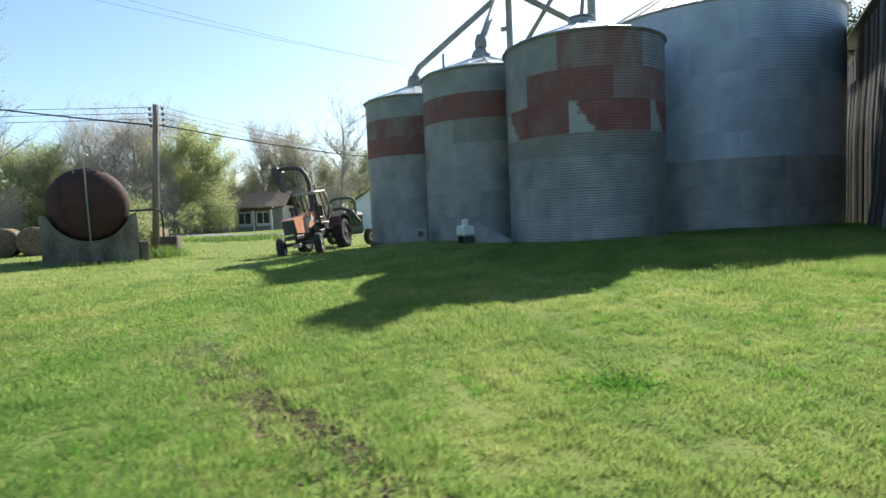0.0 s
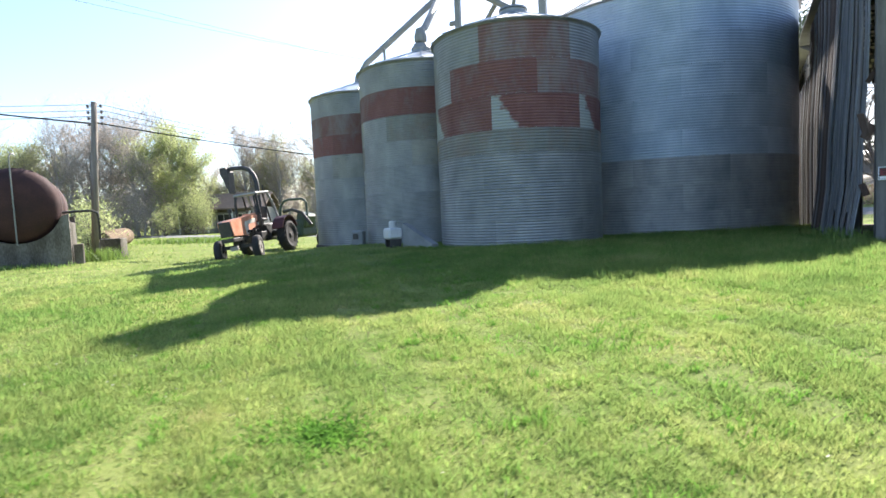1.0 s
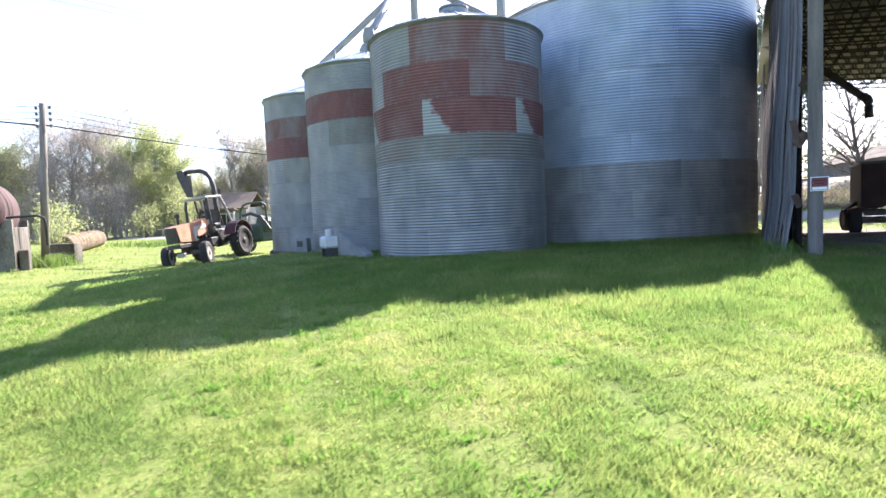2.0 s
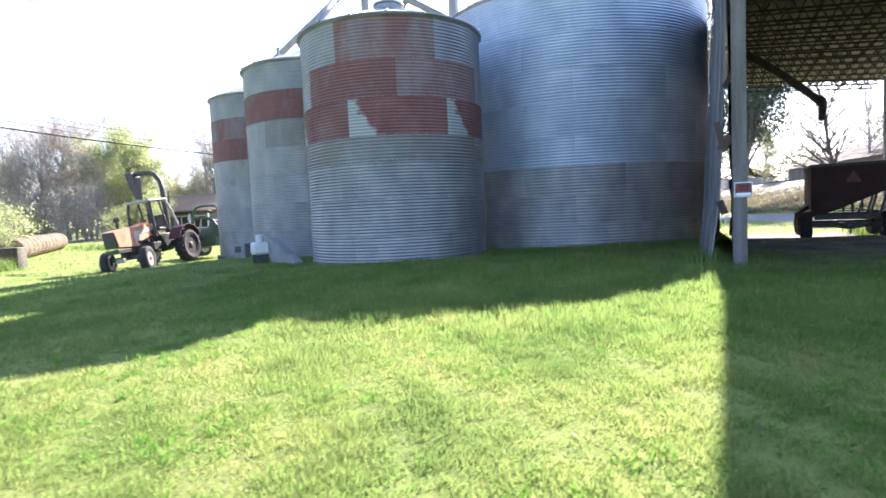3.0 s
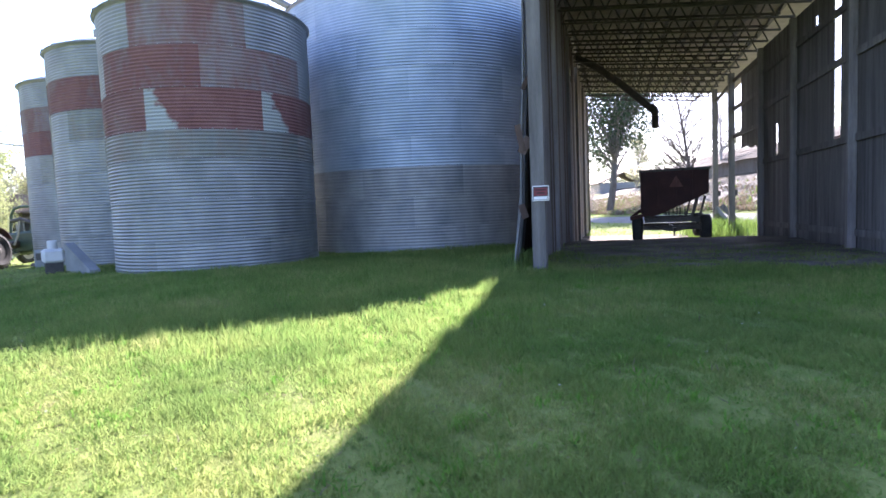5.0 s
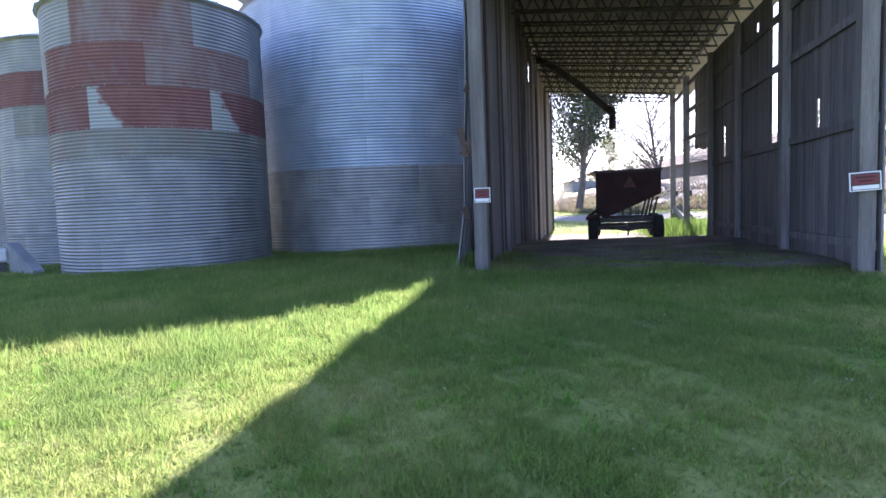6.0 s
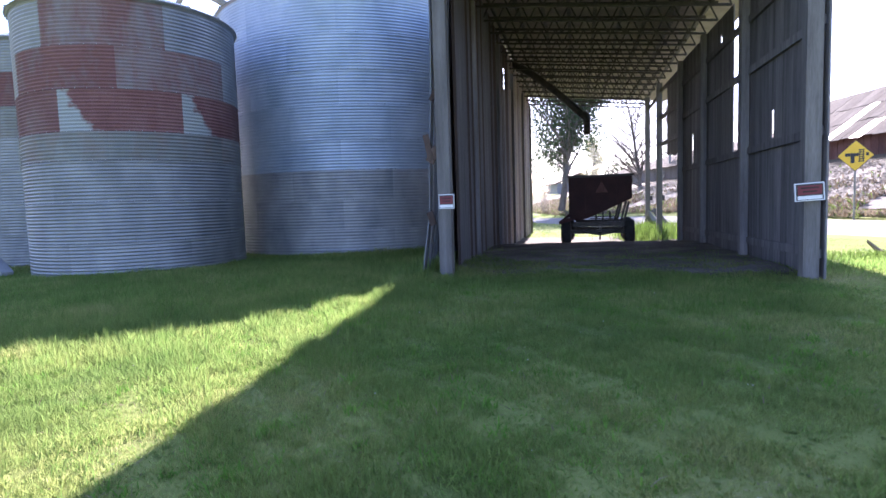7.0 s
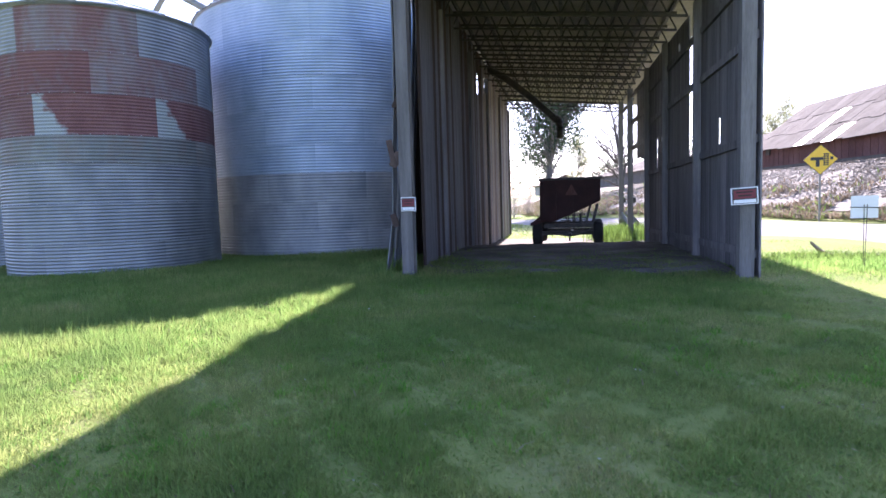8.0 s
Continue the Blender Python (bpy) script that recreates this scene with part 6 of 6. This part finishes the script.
def lawn():
    rng = np.random.default_rng(8)
    line = np.array([(-0.5, 0.0), (1.4, 2.0), (3.5, 4.6), (5.2, 6.2), (6.9, 5.8)])

    def near(x, y):
        return np.min([np.hypot(x - a, y - b) for a, b in line], axis=0)

    for lo, hi, dens, w, hh, k in ((0, 5.5, 11000, 0.0075, 0.05, 0), (5.5, 9, 5200, 0.010, 0.056, 1), (9, 15, 1900, 0.016, 0.066, 2), (15, 28, 110, 0.03, 0.06, 3), (28, 60, 12, 0.07, 0.08, 4)):
        x0, x1, y0, y1 = -hi - 3, hi + 8, -hi - 1 if hi < 7 else 0.0, hi + 8
        n = int((x1 - x0) * (y1 - y0) * dens)
        x, y = rng.uniform(x0, x1, n), rng.uniform(y0, y1, n)
        d = near(x, y) * (1 + 0.1 * rng.normal(size=n))
        ok = (d > lo) & (d <= hi) & (y > np.where(x < 0, 0.40 * np.abs(x) - 0.4, 0.7 * x + 0.4))
        ok &= ~((x > 3.6) & (x < 9.75) & (y > 17.2 + 5.0 * rng.uniform(0, 1, n) ** 2.5) & (y < 31.6))
        for bx, by, br in ((*BIN_FRONT, 2.45), (*BIN_MID, 2.4), (*BIN_BACK, 2.4), (*BIN_BIG, 4.7)):
            ok &= np.hypot(x - bx, y - by) > br
        sx, sy = x - RAIL_AT.x, y - RAIL_AT.y
        ok &= (sx * RAIL_SIDE.x + sy * RAIL_SIDE.y) < 11.2
        patch = waves(x, y, 1.1, 0.3) * 0.5 + waves(x, y, 3.7, 1.1) * 0.5
        fine = 0.5 * waves(x, y, 13.0, 0.4) + 0.5 * waves(x, y, 24.0, 1.9)
        ok &= rng.uniform(0, 1, n) < (0.85 + 0.3 * patch) * (np.clip(0.85 + 0.6 * fine + 0.35 * waves(x, y, 7.0, 2.9), 0.42, 1.0) * (1 - 0.2 * bare(x, y)) if hi < 10 else 0.9)
        al, ac = rut_coords(x, y)
        roll = rng.uniform(0, 1, n)
        ok &= ~((al > -2.6) & (al < 2.1) & (np.abs(ac) < 0.075) & (roll < 0.93))
        ok &= ~((al > -2.2) & (al < 1.9) & (np.abs(ac + 0.22) < 0.24 + 0.09 * np.sin(al * 5.0)) & (roll < 0.82 - 0.12 * np.abs(al)))
        ok &= ~on_road(x, y)
        x, y, patch = x[ok], y[ok], patch[ok]
        tall = 1 + 0.75 * ease_np(9.0, 11.5, y) * ease_np(-4, 0, x) * (1 - ease_np(3.5, 5, x)) - 0.6 * ease_np(9.0, 10.2, x)
        tuft = np.clip(waves(x, y, 2.3, 2.2), 0, 1) ** 2
        h = hh * (0.8 + 0.35 * patch + 0.7 * tuft + 0.4 * np.clip(0.5 * waves(x, y, 13.0, 0.4) + 0.5 * waves(x, y, 24.0, 1.9), -0.6, 1) + 0.3 * waves(x, y, 7.0, 2.9)) * tall * rng.uniform(0.6, 1.5, len(x))
        al, ac = rut_coords(x, y)
        share = 0.06 + 0.8 * np.clip(0.6 * waves(x, y, 0.8, 1.7) + 0.5 * waves(x, y, 2.7, 0.2) - 0.1, 0, 1) + 0.7 * ease_np(0.5, 1.1, -ac) * (1 - ease_np(2.2, 3.6, -al))
        green = rng.uniform(0, 1, len(x)) < share
        h, w = np.maximum(h * np.where(green, 1.2, 1.0), 0.02), w * rng.uniform(0.6, 1.4, len(x)) * np.where(green, 1.3, 1.0)
        for pick, material, look_of in ((~green, M["grass"], "short mown spring grass with taller tufts"), (green, M["lush"], "lusher green grass in drifts through the lawn")):
            blades("grass", look_of, x[pick], y[pick], h[pick], w[pick], material, rng, 0.8, plain=True)
    # low carpet of small broad leaves
    n = 60000
    x, y = rng.uniform(-13, 11, n), rng.uniform(-1, 15, n)
    d = near(x, y)
    fine = 0.5 * waves(x, y, 13.0, 0.4) + 0.5 * waves(x, y, 24.0, 1.9)
    al, ac = rut_coords(x, y)
    roll = rng.uniform(0, 1, n)
    ok = (d < 9.5) & (y > np.where(x < 0, 0.40 * np.abs(x) - 0.4, 0.7 * x + 0.4)) & (roll < (0.85 + 0.5 * fine) * (1.3 - d * 0.09) * (1 - 0.5 * bare(x, y)))
    ok &= ~((np.abs(al) < 2.1) & (np.abs(ac) < 0.045) & (roll < 0.7)) & ~((np.abs(al) < 1.5) & (np.abs(ac + 0.2) < 0.15) & (roll < 0.2))
    x, y, d = x[ok], y[ok], d[ok]
    n = len(x)
    cards("low_leaves", "low clover and lawn weeds among the grass", x, y, rng.uniform(0.002, 0.009, n), rng.uniform(0.008, 0.019, n) * (1 + 0.1 * d), M["leafage"], rng)
    # dry thatch showing between the tufts
    n = 60000
    x, y = rng.uniform(-13, 11, n), rng.uniform(-1, 15, n)
    d = near(x, y)
    ok = (d < 9.5) & (y > np.where(x < 0, 0.40 * np.abs(x) - 0.4, 0.7 * x + 0.4)) & (rng.uniform(0, 1, n) < np.clip(bare(x, y) * 1.5 - 0.15, 0, 1) * (1.2 - d * 0.09))
    x, y, d = x[ok], y[ok], d[ok]
    n = len(x)
    cards("thatch", "dry tan thatch showing through thin grass", x, y, rng.uniform(0.003, 0.014, n), rng.uniform(0.006, 0.016, n) * (1 + 0.1 * d), M["thatch"], rng, 0.35)
    # clumps of coarser leaves
    m = 2600
    cx, cy = rng.uniform(-11, 9.5, m), rng.uniform(0.5, 14.5, m)
    keep = (near(cx, cy) < 13) & (cy > np.where(cx < 0, 0.40 * np.abs(cx) - 0.2, 0.7 * cx + 0.4)) & (waves(cx, cy, 1.6, 0.7) > -0.25)
    cx, cy = cx[keep], cy[keep]
    rad = rng.uniform(0.03, 0.1, len(cx))
    k = 26
    x = np.repeat(cx, k) + rng.normal(0, 1, len(cx) * k) * np.repeat(rad, k)
    y = np.repeat(cy, k) + rng.normal(0, 1, len(cx) * k) * np.repeat(rad, k)
    blades("grass_clump", "darker coarse tufts in the lawn", x, y, np.repeat(rng.uniform(0.035, 0.085, len(cx)), k) * rng.uniform(0.6, 1.2, len(x)), rng.uniform(0.008, 0.016, len(x)), M["clover"], rng, 0.9)
    # seeding stems standing up along the bank
    n = 11000
    x, y = rng.uniform(-5, 8.5, n), rng.uniform(9.5, 16.0, n)
    ok = (y > 9.5 + 0.45 * np.abs(x - 1)) & (x < 9.0) & ~((x > 3.5) & (y > 15.5))
    for bx, by, br in ((*BIN_FRONT, 2.5),):
        ok &= np.hypot(x - bx, y - by) > br
    x, y = x[ok], y[ok]
    blades("tall_grass", "taller seeding grass stems on the bank", x, y, rng.uniform(0.07, 0.2, len(x)), np.full(len(x), 0.007), M["lush"], rng, 0.25)
    # taller fringe along the rut
    n = 2600
    al, ac = rng.uniform(-2.3, 2.2, n), rng.choice([0.05, -0.33], n) + rng.normal(0, 0.07, n)
    ac = ac + 0.05 * np.sin(al * 3.1) + 0.02 * np.sin(al * 9.0)
    x, y = RUT_AT[0] + al * RUT_DIR[0] - ac * RUT_DIR[1], RUT_AT[1] + al * RUT_DIR[1] + ac * RUT_DIR[0]
    ok = waves(x, y, 6.0, 0.2) > -0.3
    x, y = x[ok], y[ok]
    blades("rut_fringe", "longer grass hanging over the rut's edge", x, y, rng.uniform(0.05, 0.12, len(x)), np.full(len(x), 0.009), M["grass"], rng, 0.6)
    # wispy grey weeds where the rut fades out
    n = 1500
    al, ac = rng.normal(-2.3, 0.55, n), rng.normal(-0.15, 0.3, n)
    x, y = RUT_AT[0] + al * RUT_DIR[0] - ac * RUT_DIR[1], RUT_AT[1] + al * RUT_DIR[1] + ac * RUT_DIR[0]
    ok = waves(x, y, 4.0, 0.2) > -0.35
    x, y = x[ok], y[ok]
    blades("grey_weeds", "wispy grey-green weeds at the end of the rut", x, y, rng.uniform(0.03, 0.09, len(x)), np.full(len(x), 0.01), M["grey_weed"], rng, 1.2)
    # clover clump
    n = 1500
    r, a = np.abs(rng.normal(0, 0.26, n)), rng.uniform(0, 6.28, n)
    x, y = -1.0 + r * np.cos(a) * 1.25, 4.62 + r * np.sin(a)
    blades("clover", "dark green clover clump in the lawn", x, y, rng.uniform(0.02, 0.06, n), np.full(n, 0.022), M["clover"], rng, 1.1)
    # pale dandelion heads and leaf litter
    n = 900
    x, y = rng.uniform(-9, 9, n), rng.uniform(1, 13, n)
    blades("dry_stems", "scattered pale dry stems in the lawn", x, y, rng.uniform(0.03, 0.08, n), np.full(n, 0.008), M["dry_weed"], rng, 1.6, 0.03)


lawn()


def litter():
    """Small pale petals and leaf bits lying on the lawn."""
    rng = np.random.default_rng(77)
    n = 420
    x, y = rng.uniform(-10, 9.5, n), rng.uniform(0.8, 14, n)
    x[:60], y[:60] = rng.normal(-5.6, 0.5, 60), rng.normal(4.5, 0.3, 60)
    x[60:130], y[60:130] = rng.normal(-3.6, 1.1, 70), rng.normal(5.0, 0.35, 70)
    ok = (y > np.where(x < 0, 0.4 * np.abs(x) - 0.2, 0.7 * x + 0.4)) & (waves(x, y, 0.9, 0.5) + 0.4 * rng.normal(size=n) > -0.1)
    x, y = x[ok], y[ok]
    verts, faces = [], []
    for px, py, pz in zip(x, y, ground_np(x, y)):
        r = rng.uniform(0.005, 0.012)
        a = rng.uniform(0, 6.3)
        z = pz + rng.uniform(0.03, 0.06)
        b = len(verts)
        for k in range(5):
            verts.append((px + r * math.cos(a + k * 1.257), py + r * math.sin(a + k * 1.257), z + 0.5 * r * math.sin(k * 2.0)))
        faces.append(tuple(range(b, b + 5)))
    tagged(new("leaf_litter", raw("leaf_litter", verts, faces, M["litter"])), "tiny pale petals and leaf bits on the lawn", "litter", "", "stuff")


litter()


def weeds(name, label, cx, cy, rx_, ry_, n, h, w, material, seed, on_bank=False):
    rng = np.random.default_rng(seed)
    x, y = rng.normal(cx, rx_, n), rng.normal(cy, ry_, n)
    dz = np.array([ground_z(a, b) for a, b in zip(x, y)]) if on_bank else None
    return blades(name, label, x, y, h * rng.uniform(0.3, 1.2, n), np.full(n, w), material, rng, 0.55, 0.0, dz)


weeds("weeds", "tall bright weeds by the far shed posts", 8.8, 30.2, 0.5, 1.0, 3000, 0.62, 0.03, M["weed"], 21)
weeds("weeds", "tall bright weeds by the far shed posts", 9.6, 31.8, 0.6, 1.2, 1500, 0.4, 0.03, M["weed"], 22)
weeds("weeds", "longer leafy grass beside the shed corner", 11.7, 16.9, 0.75, 0.7, 4200, 0.13, 0.013, M["lush"], 23)
weeds("weeds", "leafy weeds round the fallen branch", 12.0, 18.25, 0.75, 0.22, 1500, 0.16, 0.02, M["weed"], 24)
weeds("weeds", "weeds at the foot of the utility pole", -24.6, 17.2, 0.5, 0.4, 900, 0.55, 0.03, M["weed"], 25)
weeds("weeds", "weeds along the concrete cradle", -24.3, 13.6, 1.3, 0.8, 900, 0.22, 0.03, M["weed"], 26)
weeds("weeds", "weeds at the foot of the plank wall", 3.2, 16.6, 0.15, 0.7, 500, 0.3, 0.015, M["weed"], 27)
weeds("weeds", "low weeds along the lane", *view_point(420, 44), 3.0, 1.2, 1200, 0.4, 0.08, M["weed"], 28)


def brush():
    rng = np.random.default_rng(31)
    n = 36000
    d = rng.uniform(8, 90, n)
    foot = np.array([bank_foot(v) for v in d])
    u = np.abs(rng.normal(0, 0.3, n))
    s = foot - 1.3 + (24.3 - foot) * np.clip(u, 0, 0.95)
    x = RAIL_AT.x + RAIL_DIR.x * d + RAIL_SIDE.x * s
    y = RAIL_AT.y + RAIL_DIR.y * d + RAIL_SIDE.y * s
    ok = waves(x, y, 0.9, 0.4) > -0.15 - 0.9 * (1 - ease_np(0.05, 0.4, u))
    x, y = x[ok], y[ok]
    dz = np.array([ground_z(a, b) for a, b in zip(x, y)]) + 0.1
    half = rng.uniform(0, 1, len(x)) < 0.84
    for name, sel, m, label in (("dry_brush", half, M["dry_weed"], "dry brown brush on the embankment slope"), ("green_brush", ~half, M["weed"], "green weeds on the embankment slope")):
        blades(name, label, x[sel], y[sel], rng.uniform(0.1, 0.36, sel.sum()), rng.uniform(0.05, 0.12, sel.sum()), m, rng, 1.1, 0.0, dz[sel])


brush()
